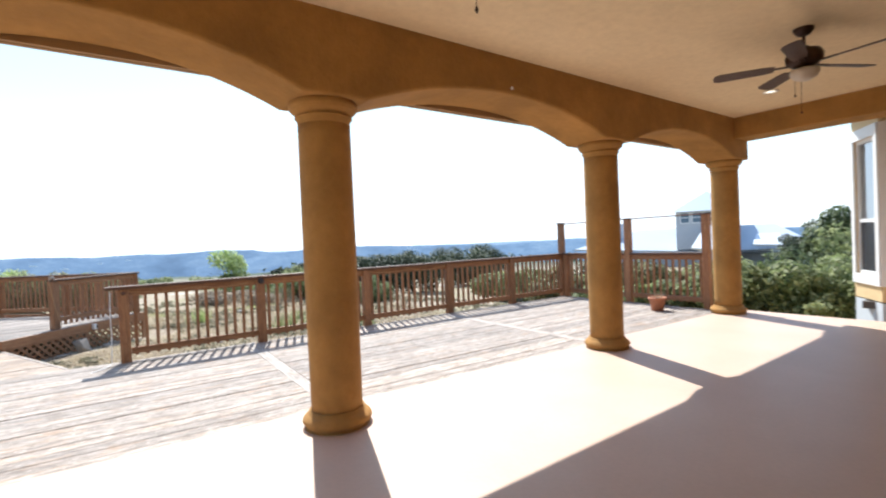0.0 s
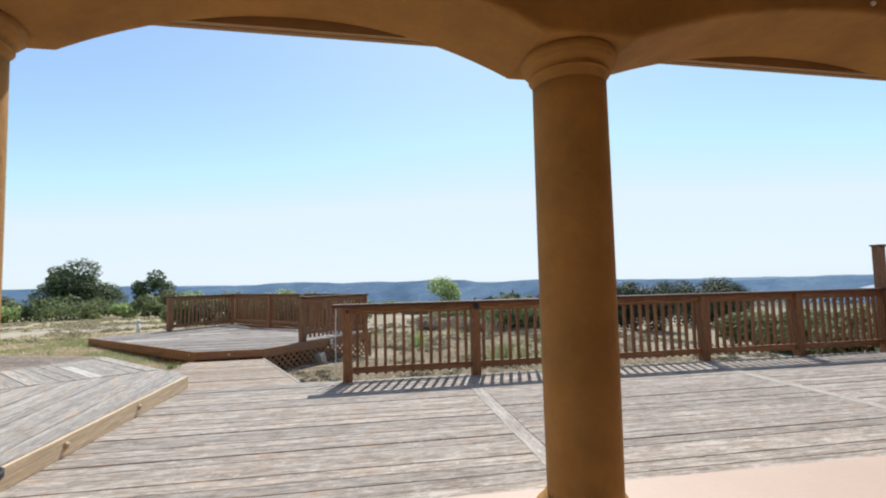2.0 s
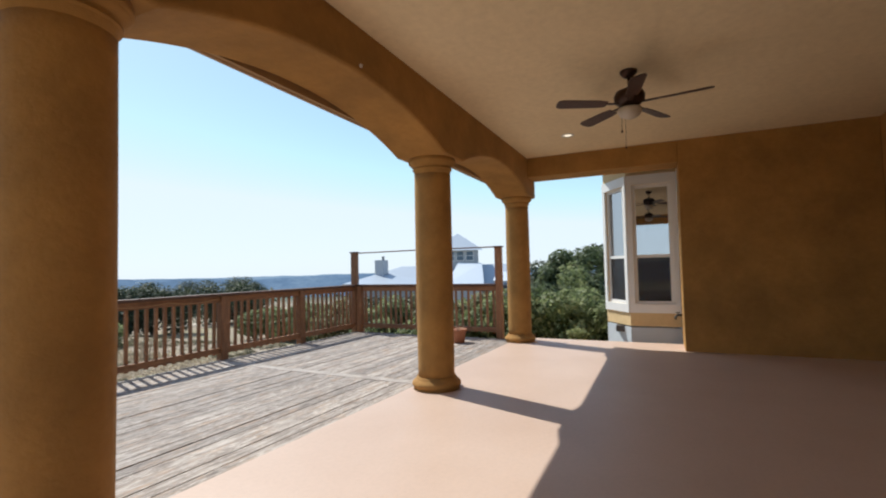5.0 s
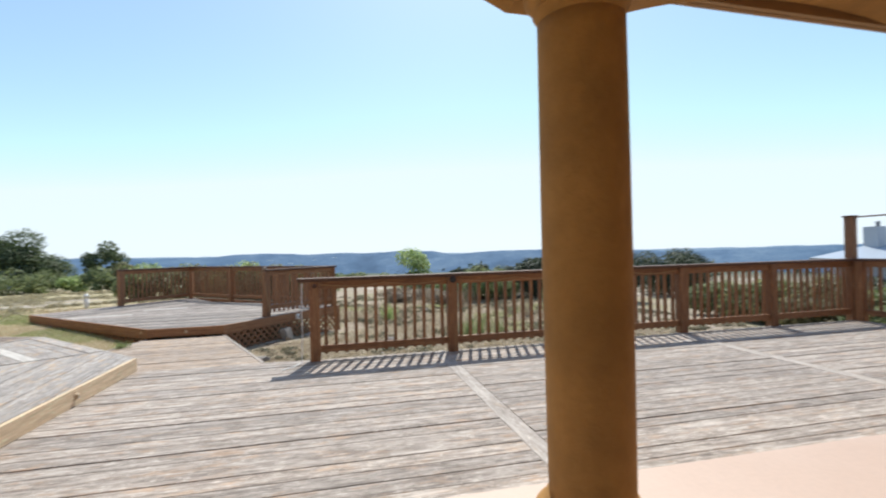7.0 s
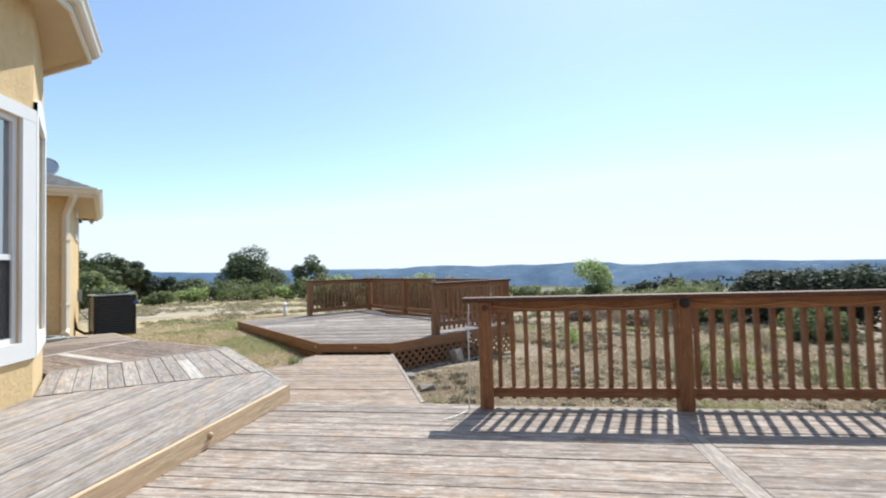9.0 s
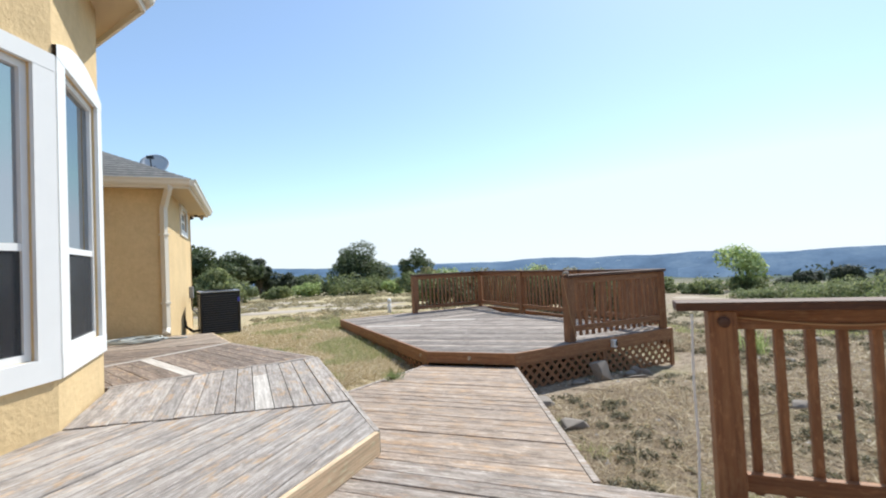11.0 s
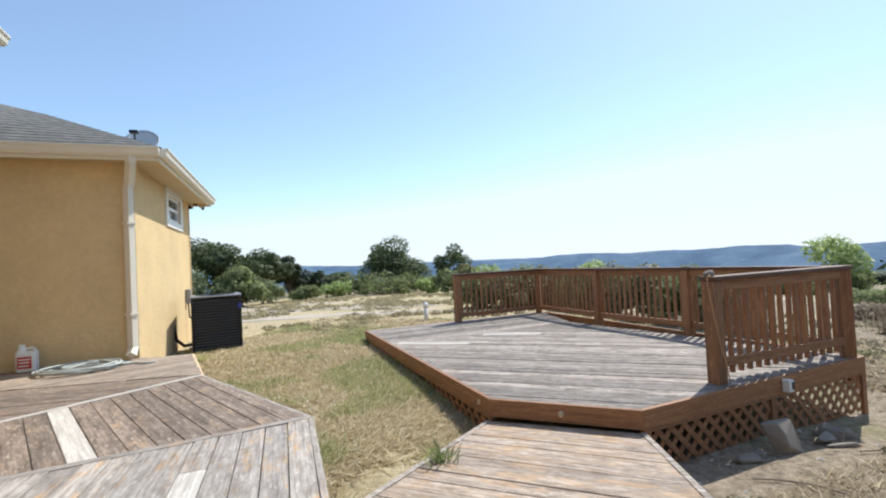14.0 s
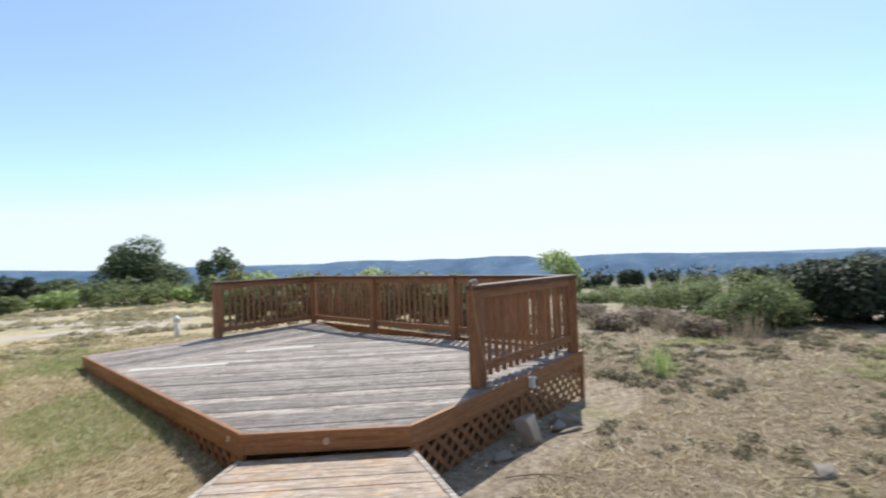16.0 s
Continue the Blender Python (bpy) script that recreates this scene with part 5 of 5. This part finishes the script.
ridge(2600, -110, 110, [(-110, 0.3), (-60, 0.25), (-50, 0.15), (-40, 0.36), (-34.5, 0.04), (-28, -0.05), (-23.5, 0.08), (-16.8, -0.25), (-12, -0.2), (-9.6, -0.04), (-5, 0.12), (-1.4, -0.2), (2.5, -0.03), (5.8, -0.2), (10, 0.02), (13.8, -0.1), (17, -0.75), (22, -0.95), (40, -1.1), (60, -0.6), (110, 0.2)], -330, M_HILL, "backdrop_hills", "wooded hills on the horizon, coloured blue for haze")
ridge(2250, 8, 110, [(8, -1.8), (13, -1.1), (16, -0.62), (19, -0.36), (22, -0.26), (27, -0.22), (31, -0.4), (36, -0.55), (43, -0.8), (49, -0.6), (60, -0.3), (110, 0.2)], -300, M_HILL, "backdrop_hills", "darker wooded hill before the ridge, coloured blue for haze")
ridge(3600, -110, 110, [(-110, 0.1), (-30, -0.1), (-20, 0.0), (-14, -0.12), (0, -0.3), (7, -0.1), (14, -0.35), (18, -0.45), (24, -0.35), (40, -0.5), (110, 0)], -330, M_HILLFAR, "backdrop_hills", "far ridge behind the nearer hills, coloured paler for haze")


# ---- plants ----
def leaf_cloud(centres, count, size, rng, flat=0.6):
    """Small bent leaf cards scattered in clumps: (x, y, z, radius, squash)."""
    per = np.array([c[3] ** 2 for c in centres])
    pick = rng.choice(len(centres), size=count, p=per / per.sum())
    c = np.array(centres)[pick]
    d = rng.normal(size=(count, 3))
    d /= np.linalg.norm(d, axis=1)[:, None]
    rad = rng.uniform(0.45, 1.08, count) ** 0.6
    p = c[:, :3] + d * (c[:, 3] * rad)[:, None] * np.stack([np.ones(count), np.ones(count), c[:, 4]], 1)
    nrm = d + rng.normal(scale=0.6, size=(count, 3))
    nrm[:, 2] += flat
    nrm /= np.linalg.norm(nrm, axis=1)[:, None]
    s = np.cross(nrm, rng.normal(size=(count, 3)))
    s /= np.linalg.norm(s, axis=1)[:, None]
    t = np.cross(nrm, s)
    sz = size * rng.uniform(0.6, 1.5, count)[:, None]
    v = np.stack([p - s * sz * 0.35, p + t * sz * 0.9 + nrm * sz * 0.2, p + s * sz * 0.35, p - t * sz * 0.9 + nrm * sz * 0.2], 1).reshape(-1, 3)
    return v


def cloud_mesh(name, v, material, parent, label=""):
    n = len(v) // 4
    me = bpy.data.meshes.new(name)
    me.vertices.add(len(v))
    me.vertices.foreach_set("co", v.astype(np.float32).ravel())
    me.loops.add(len(v))
    me.loops.foreach_set("vertex_index", np.arange(len(v), dtype=np.int32))
    me.polygons.add(n)
    me.polygons.foreach_set("loop_start", np.arange(0, len(v), 4, dtype=np.int32))
    me.update(calc_edges=True)
    me.materials.append(material)
    o = new(name, me)
    o.parent = parent
    if label:
        o["label"] = label
    return o


def tree(name, x, y, h, w, material, label, category, seed, leaves=3000, size=0.16, trunk=True, squash=0.75, low=0.35, group="", sink=0.0):
    """A tapered trunk with forked limbs and a crown of many leaves in uneven clumps."""
    rng = np.random.default_rng(seed)
    rg = random.Random(seed)
    z0 = ground_z(x, y) - sink
    t = thing(name, label, category, group, (x, y, z0))
    crown = []
    b_ = bmesh.new()
    fork = h * low * 0.8
    if trunk:
        r0 = 0.03 * h + 0.03
        tube(b_, [(0, 0, -0.3), (0.04 * w, 0.02 * w, fork * 0.5), (0, 0.03 * w, fork)], [r0, r0 * 0.8, r0 * 0.7], 8)
    n = 9 if trunk else 8
    for k in range(n):
        a = 2 * math.pi * (k + rg.uniform(-0.3, 0.3)) / n
        cr = w * rg.uniform(0.14, 0.22)
        rr = (w * 0.5 - cr) * rg.uniform(0.45, 1.0)
        zz = h * (low + (1 - low) * rg.uniform(0.15, 0.72)) if trunk else h * rg.uniform(0.2, 0.62)
        end = (rr * math.cos(a), rr * math.sin(a), zz)
        base = (0, 0.03 * w, fork) if trunk else (rg.uniform(-0.1, 0.1) * w, rg.uniform(-0.1, 0.1) * w, 0)
        midp = (end[0] * 0.45, end[1] * 0.45, base[2] + (zz - base[2]) * 0.6)
        rl_ = 0.012 * h
        tube(b_, [base, midp, end], [rl_, rl_ * 0.7, rl_ * 0.3], 6)
        crown.append((end[0], end[1], min(end[2], h - cr * squash), cr, squash))
        for _ in range(3):
            q = (end[0] + rg.uniform(-0.8, 0.8) * cr, end[1] + rg.uniform(-0.8, 0.8) * cr, end[2] + rg.uniform(-0.6, 0.7) * cr)
            c2 = cr * rg.uniform(0.35, 0.65)
            crown.append((q[0], q[1], min(q[2], h - c2 * squash), c2, squash))
    top = w * 0.2
    crown.append((0, 0, h - top * squash, top, squash))
    part("trunk" if trunk else "stems", b_, M_BARK, t)
    cloud_mesh("crown", leaf_cloud(crown, leaves, size, rng), material, t)
    return t


def polar(az, d):
    return (-1.4 + d * math.sin(radians(az)), 7.2 + d * math.cos(radians(az)))


# the big oaks and the trees behind the platform
tree("oak_tree", -16.5, 34.5, 3.75, 5.2, M_OAK, "broad dark green oak tree beyond the dry field", "tree", 1, 15000, 0.10, low=0.12)
tree("oak_tree", -12.2, 34.5, 2.9, 2.9, M_OAK, "slim dark oak tree behind the platform", "tree", 2, 5200, 0.10, low=0.12)
tree("young_tree", 6.1, 30.6, 2.3, 2.6, M_LIME, "small bright yellow-green tree on the slope", "tree", 3, 1500, 0.11, low=0.08, squash=1.15)
def crowd(rows, name, label, category, group, seed, leaves, size, eye=(-1.4, 7.2), **kw):
    """Rows of azimuth, distance, elevation of the top, width and leaves, as seen from a standing place."""
    for i_, (az, d, el, w, mt) in enumerate(rows):
        x_, y_ = eye[0] + d * math.sin(radians(az)), eye[1] + d * math.cos(radians(az))
        h_ = max(0.35, 1.2 + d * math.tan(radians(el)) - ground_z(x_, y_))
        tree(name, x_, y_, h_, w, mt, label, category, seed + i_, leaves, size, group=group, **kw)


crowd(((-51, 30, 4.0, 4.6, M_OAK), (-48, 28, 3.2, 3.6, M_OAK), (-44.5, 31, 2.6, 3.8, M_OAK), (-54, 24, 3.6, 4.0, M_OAK), (-58, 26, 3.8, 5.0, M_OAK), (-64, 28, 4.0, 5.0, M_OAK), (-41.5, 34, 1.6, 2.4, M_JUNI), (-39.5, 36, -0.2, 3.4, M_JUNI), (-36, 38, -0.6, 4.0, M_OAK), (-47, 23, 0.6, 3.0, M_SHRUB)),
      "oak_tree", "dense dark green oak at the edge of the field", "tree", "oaks along the field", 20, 5200, 0.13, low=0.08)
crowd(((-36, 29, -1.6, 2.2, M_LIME), (-33.5, 31, -0.9, 3.0, M_SHRUB), (-30.5, 27, -0.7, 3.4, M_SHRUB), (-27.5, 28, -1.0, 2.6, M_SHRUB), (-25, 26, -1.9, 1.8, M_LIME), (-22.8, 24, -0.9, 2.2, M_SHRUB), (-20.4, 24.5, -0.4, 1.9, M_BRUSH), (-18.3, 24, -0.6, 1.9, M_LIME), (-40, 27, -2.0, 2.2, M_SHRUB), (-44, 26, -1.0, 2.5, M_SHRUB), (-20, 25, -0.8, 2.0, M_LIME),
       (-17, 25, -0.7, 2.0, M_LIME), (-13, 26, -1.1, 2.6, M_SHRUB), (-9, 24, -1.4, 2.4, M_SHRUB), (-5, 23, -0.9, 2.4, M_LIME), (-1, 22, -1.6, 2.2, M_SHRUB), (4, 24, -2.6, 2.6, M_SHRUB), (9, 23, -2.9, 2.4, M_SHRUB), (14, 22, -3.1, 2.2, M_SHRUB), (18, 25, -3.0, 2.4, M_SHRUB), (-15, 21, -2.0, 2.0, M_SHRUB), (-11, 20.5, -2.2, 1.8, M_SHRUB)),
      "shrub", "leafy green shrub in the dry field", "shrub", "field shrubs", 60, 1900, 0.10, trunk=False, squash=0.75)
crowd(((-19, 12.8, -1.2, 1.9, M_SHRUB), (-15, 12.6, -1.4, 1.8, M_BRUSH), (-11, 12.9, -1.1, 1.9, M_BRUSH), (-7, 12.3, -1.3, 1.8, M_SHRUB), (-3, 12.0, -1.0, 1.9, M_BRUSH), (1, 11.6, -1.4, 1.8, M_BRUSH), (5, 11.0, -1.8, 1.7, M_SHRUB), (9, 10.4, -2.4, 1.5, M_BRUSH), (-13, 14.2, -0.9, 1.9, M_SHRUB), (-5, 13.8, -0.8, 2.0, M_LIME)),
      "brush", "dense brownish green brush behind the platform railing", "shrub", "brush behind the platform", 300, 3000, 0.07, trunk=False, squash=0.95)
crowd(((20.5, 36, -3.2, 2.0, M_JUNI), (22.3, 34, -2.5, 1.7, M_JUNI), (25.3, 33, -2.0, 2.3, M_JUNI), (29, 34, -2.3, 2.2, M_JUNI), (32.5, 38, -2.8, 3.0, M_JUNI), (37, 36, -2.0, 3.6, M_JUNI), (41.2, 15, -1.5, 1.9, M_JUNI), (44, 13.5, -1.3, 2.4, M_JUNI), (47.5, 14.5, -1.2, 2.6, M_JUNI), (50, 16, -0.8, 3.0, M_JUNI), (55, 20, -0.8, 3.6, M_JUNI), (41, 34, -1.6, 3.2, M_JUNI), (46, 30, -0.5, 4.0, M_JUNI), (51, 34, -0.3, 4.0, M_JUNI)),
      "juniper", "dense dark green juniper on the slope", "tree", "junipers on the slope", 100, 9000, 0.07, low=0.05, squash=1.1)
crowd(((36, 11.5, -2.2, 2.2, M_SHRUB), (38.5, 12.5, -2.6, 1.8, M_SHRUB), (33, 13, -3.4, 1.6, M_SHRUB), (28, 16, -3.6, 2.4, M_SHRUB), (31, 18, -2.9, 2.4, M_SHRUB), (24, 19, -3.8, 2.6, M_SHRUB), (20, 18, -4.6, 2.0, M_SHRUB), (52, 10.5, -4.5, 1.6, M_SHRUB)),
      "shrub", "grey-green feathery shrub in dry grass", "shrub", "slope shrubs", 140, 4600, 0.05, trunk=False, squash=0.85)
crowd(((23, 11, -8.6, 1.4, M_TWIG), (26, 12, -8.0, 1.6, M_TWIG), (29, 11.5, -8.4, 1.6, M_TWIG), (20, 13, -7.0, 1.6, M_TWIG), (32, 10.5, -9.0, 1.2, M_TWIG)),
      "dry_bush", "low dry greyish brushwood on the slope", "shrub", "dry brush", 220, 1500, 0.05, trunk=False, squash=0.6)
# leafy bushes beyond the porch end, and the taller trees behind them
crowd(((69, 10.8, -3.4, 1.8, M_SHRUB), (72.5, 10.6, -2.8, 1.8, M_SHRUB), (76, 10.8, -2.8, 2.0, M_SHRUB), (80, 11.5, -2.4, 2.2, M_SHRUB), (84, 12, -2.0, 2.2, M_OAK), (70.5, 13, -2.3, 2.4, M_SHRUB), (75, 13.5, -1.6, 2.6, M_OAK), (79, 14.5, 0.6, 2.4, M_SHRUB), (64, 11, -5.0, 1.6, M_SHRUB), (60, 11.5, -5.6, 1.8, M_SHRUB), (56, 12, -5.4, 1.8, M_SHRUB), (66, 15, -3.4, 2.6, M_SHRUB), (61, 16, -3.2, 2.8, M_JUNI), (56, 17, -3.0, 2.8, M_JUNI), (52, 13, -3.0, 2.2, M_BRUSH), (57.5, 13.5, -2.8, 2.2, M_SHRUB), (62, 13.5, -2.8, 2.2, M_BRUSH), (68, 13, -2.8, 2.0, M_BRUSH), (48, 15, -3.2, 2.4, M_SHRUB), (44, 16, -3.6, 2.2, M_SHRUB)),
      "bush", "dense leafy green bush beyond the porch end", "shrub", "bushes beyond the porch", 170, 5200, 0.075, eye=(0.2, 0.9), trunk=False, squash=0.85)
crowd(((78.3, 22, 2.0, 3.0, M_OAK), (81.5, 21, 2.4, 3.4, M_OAK), (85, 24, 3.0, 4.0, M_OAK), (76, 34, 0.8, 4.0, M_JUNI), (79, 40, 1.6, 6.0, M_JUNI), (84, 36, 2.6, 6.0, M_JUNI)),
      "oak_tree", "tall leafy green oak behind the bushes", "tree", "oaks beyond the porch", 200, 6500, 0.13, eye=(0.2, 0.9), low=0.12)


# ---- far woods ----
rngw = np.random.default_rng(77)
cs = []
for k in range(2600):
    az, d = rngw.uniform(-75, 75), 45 * 10 ** rngw.uniform(0, 0.9)
    x, y = polar(az, d)
    r = rngw.uniform(0.8, 2.0) * (1 + d / 200)
    zc = ground_z(x, y) + r * 0.4
    lim = -1.3 if az > 20 else (-1.2 if az < -22 else -2.0)
    if math.degrees(math.atan2(zc + r - 1.2, d)) < lim:
        cs.append((x, y, zc, r, 0.8))
woods = cloud_mesh("far_woods", leaf_cloud(cs, 90000, 0.42, rngw), M_JUNI, None)
tagged(woods, "dark green scrub woods on the falling hillside", "woods", kind="stuff")


# ---- grass ----
def inside(poly, x, y):
    r = False
    for (x0, y0), (x1, y1) in zip(poly, poly[1:] + poly[:1]):
        if (y0 > y) != (y1 > y) and x < (x1 - x0) * (y - y0) / (y1 - y0) + x0:
            r = not r
    return r


KEEP_OFF = [WALK, [PL, PA, PB, PC, PD], [(-2, 3.9), LT, LC1, LC2, LE, (-8.7, 9.8), (-6, 8)], [(-9, 3), (9, 3), (8.4, 7.25), (-2, 7.4)], [(-8.6, 12.5), (-8.0, 13.2), (-8.6, 13.8), (-9.2, 13.1)], [N, F, (-12, 12), I]]


def grass(name, count, material, label, seed, green, west=0.62, short=0.02, tall=0.085):
    rg = random.Random(seed)
    vs, fs = [], []
    made = 0
    while made < count:
        if rg.random() < west:
            x, y = rg.uniform(-9, -1.4), rg.uniform(8.2, 17)
        else:
            x, y = rg.uniform(-1.6, 7), rg.uniform(7.4, 17)
        d = math.hypot(x + 1.4, y - 7.2)
        if rg.random() > 1.2 - d / 11:
            continue
        dens = noise.noise((x * 0.55, y * 0.55, 9 if green else 1)) + 0.35 * noise.noise((x * 2.1, y * 2.1, 5))
        lim = (0.10 if x < -1.8 else 0.42) if green else (-0.3 if x < -1.8 else -0.7)
        if x > -1.7 and near_edge(x, y, (-1.48, 10.78), (0.64, 13.05), 0.6)[0] > 0.2:
            continue
        if dens < lim + rg.uniform(-0.12, 0.12) or any(inside(p, x, y) for p in KEEP_OFF):
            continue
        z = ground_z(x, y) - 0.005
        made += 1
        for _ in range(rg.randint(3, 6)):
            bx, by = x + rg.gauss(0, 0.03), y + rg.gauss(0, 0.03)
            a, ln_ = rg.uniform(0, 6.28), rg.uniform(short, tall)
            lean = rg.uniform(0.2, 1.1) if green else rg.uniform(0.6, 2.0)
            w = 0.003 + 0.001 * d
            ca_, sa_ = math.cos(a), math.sin(a)
            i_ = len(vs)
            vs += [(bx - sa_ * w, by + ca_ * w, z), (bx + sa_ * w, by - ca_ * w, z), (bx + ca_ * ln_ * lean, by + sa_ * ln_ * lean, z + 0.7 * ln_ / (0.6 + lean))]
            fs.append((i_, i_ + 1, i_ + 2))
    o = raw(name, vs, fs, material)
    tagged(o, label, "grass", kind="stuff")


grass("dry_grass", 34000, M_STRAW, "matted dry straw-coloured grass beside the decks", 31, False, 1.0)
grass("straw_litter", 40000, M_LITTER, "brown straw and litter on the bare slope", 33, False, 0.0)
grass("green_grass", 20000, M_GRASS, "short patchy green grass beside the decks", 32, True)
grass("loose_straw", 13000, M_STRAW, "long pale straws lying loose on the grass", 35, False, 0.9, 0.06, 0.15)
grass("tall_green_grass", 3500, M_GREEN, "small clumps of fresh green grass", 36, True, 0.8, 0.05, 0.12)
# weeds growing through the walkway's edge and on the slope
rgk = random.Random(5)
for x, y, h, w, mt in ((-2.72, 9.75, 0.12, 0.22, M_SHRUB), (-2.9, 10.1, 0.10, 0.25, M_GRASS), (1.9, 13.5, 0.45, 0.7, M_LIME), (2.95, 10.2, 0.42, 0.5, M_SHRUB), (3.3, 10.5, 0.45, 0.5, M_SHRUB), (3.6, 10.2, 0.4, 0.5, M_SHRUB), (3.6, 16.5, 0.5, 1.2, M_TWIG), (4.4, 15.2, 0.6, 1.2, M_TWIG), (2.6, 17.5, 0.5, 1.4, M_TWIG), (5.2, 12.3, 0.5, 1.0, M_TWIG), (-3.1, 9.0, 0.14, 0.2, M_GRASS), (-7.6, 12.0, 0.18, 0.3, M_GRASS), (4.6, 9.5, 0.45, 0.8, M_SHRUB), (6.2, 10.6, 0.5, 1.0, M_TWIG)):
    vs, fs = [], []
    for k in range(90):
        a, r_ = rgk.uniform(0, 6.28), abs(rgk.gauss(0, w * 0.22))
        bx, by = r_ * math.cos(a), r_ * math.sin(a)
        ln_ = h * rgk.uniform(0.5, 1.1)
        a2, lean = rgk.uniform(0, 6.28), rgk.uniform(0.3, 1.7) if h < 0.2 else rgk.uniform(0, 0.5)
        i_ = len(vs)
        q = (bx + math.cos(a2) * ln_ * lean, by + math.sin(a2) * ln_ * lean, ln_)
        vs += [(bx - 0.003, by, 0), (bx + 0.003, by, 0.0), (q[0] * 0.6 + bx * 0.4 + 0.006, q[1] * 0.6 + by * 0.4, ln_ * 0.6), q]
        fs.append((i_, i_ + 1, i_ + 2, i_ + 3))
    tu = raw("weeds", vs, fs, mt)
    tu.location = (x, y, ground_z(x, y) if not inside(WALK, x, y) else walk_slope(x, y))
    tagged(tu, "clump of thin weeds among dry grass", "weeds", kind="stuff")

# tufts of grey-green scrub and pale pebbles over the bare slope
rngt = np.random.default_rng(88)
tc = []
for k in range(4600):
    x, y = rngt.uniform(-1.3, 9), rngt.uniform(7.6, 20)
    if noise.noise((x * 0.8, y * 0.8, 14)) < rngt.uniform(-0.25, 0.35) or any(inside(p, x, y) for p in KEEP_OFF):
        continue
    r = rngt.uniform(0.03, 0.11)
    if near_edge(x, y, (-1.48, 10.78), (0.64, 13.05), 0.6)[0] < 0.3:
        tc.append((x, y, ground_z(x, y) + r * 0.2, r, 0.5))
tufts = cloud_mesh("scrub_tufts", leaf_cloud(tc, 95000, 0.024, rngt), M_TUFT, None)
tagged(tufts, "low grey-green scrub tufts on bare soil", "scrub", kind="stuff")
fc = []
for k in range(5200):
    x, y = rngt.uniform(-19, -1), rngt.uniform(15, 29)
    if noise.noise((x * 0.35, y * 0.35, 21)) < rngt.uniform(-0.2, 0.3) or any(inside(p, x, y) for p in KEEP_OFF):
        continue
    r = rngt.uniform(0.06, 0.16)
    if math.hypot(x + 6.05, y - 16.5) < 1.3:
        continue
    fc.append((x, y, ground_z(x, y) + r * 0.15, r, 0.45))
tagged(cloud_mesh("field_grass", leaf_cloud(fc, 52000, 0.05, rngt), M_FIELD, None), "low grey-green weeds across the dry field", "weeds", kind="stuff")
pv, pf = [], []
for k in range(1500):
    x, y = rngt.uniform(-1.4, 8), rngt.uniform(7.5, 18)
    if any(inside(p, x, y) for p in KEEP_OFF):
        continue
    z, r = ground_z(x, y), 0.008 + 0.022 * rngt.random() ** 3
    a = rngt.uniform(0, 3)
    i_ = len(pv)
    pv += [(x + r * 1.4 * math.cos(a + q), y + r * math.sin(a + q), z - 0.005) for q in (0, 1.3, 2.5, 3.7, 5.0)] + [(x + 0.2 * r, y, z + r * 0.7)]
    pf += [(i_ + q, i_ + (q + 1) % 5, i_ + 5) for q in range(5)]
tagged(raw("pebbles", pv, pf, M_PEBBLE), "small pale pebbles scattered on the soil", "pebbles", kind="stuff")
# dry stalks lying on the soil by the platform
for x, y, a in ((0.1, 11.55, 0.4), (0.3, 11.3, 0.9), (-0.3, 10.6, 2.4), (0.8, 10.0, 0.2), (0.2, 9.4, 1.2)):
    st = raw("dry_stalk", [], [], M_TWIG)
    b = bmesh.new()
    pts = [(x + t * 0.5 * math.cos(a + 0.4 * t), y + t * 0.5 * math.sin(a + 0.4 * t)) for t in (0, 0.25, 0.5, 0.75, 1)]
    tube(b, [(px, py, ground_z(px, py) + 0.02) for px, py in pts], 0.006, 5)
    b.to_mesh(st.data)
    b.free()
    tagged(st, "thin bleached stalk lying on the soil", "stalk", "dry stalks")
# pale roofs scattered over the far hillside
hv, hf = [], []
for k in range(16):
    az, el, d = rngt.uniform(-48, 45), rngt.uniform(-1.2, -0.6), 1950 + 300 * rngt.random()
    cx, cy, cz = d * math.sin(radians(az)), d * math.cos(radians(az)), 1.2 + d * math.tan(radians(el))
    w, h = rngt.uniform(4, 11), rngt.uniform(1.5, 3)
    i_ = len(hv)
    hv += [(cx + dx * w, cy + dy * 4, cz + dz * h) for dz in (0, 1) for dx, dy in ((-1, -1), (1, -1), (1, 1), (-1, 1))]
    hf += [tuple(i_ + q for q in f) for f in ((4, 5, 6, 7), (0, 1, 5, 4), (1, 2, 6, 5), (2, 3, 7, 6), (3, 0, 4, 7))]
tagged(raw("far_roofs", hv, hf, M_WHITE), "tiny pale roofs on the distant hillside", "buildings", kind="stuff")
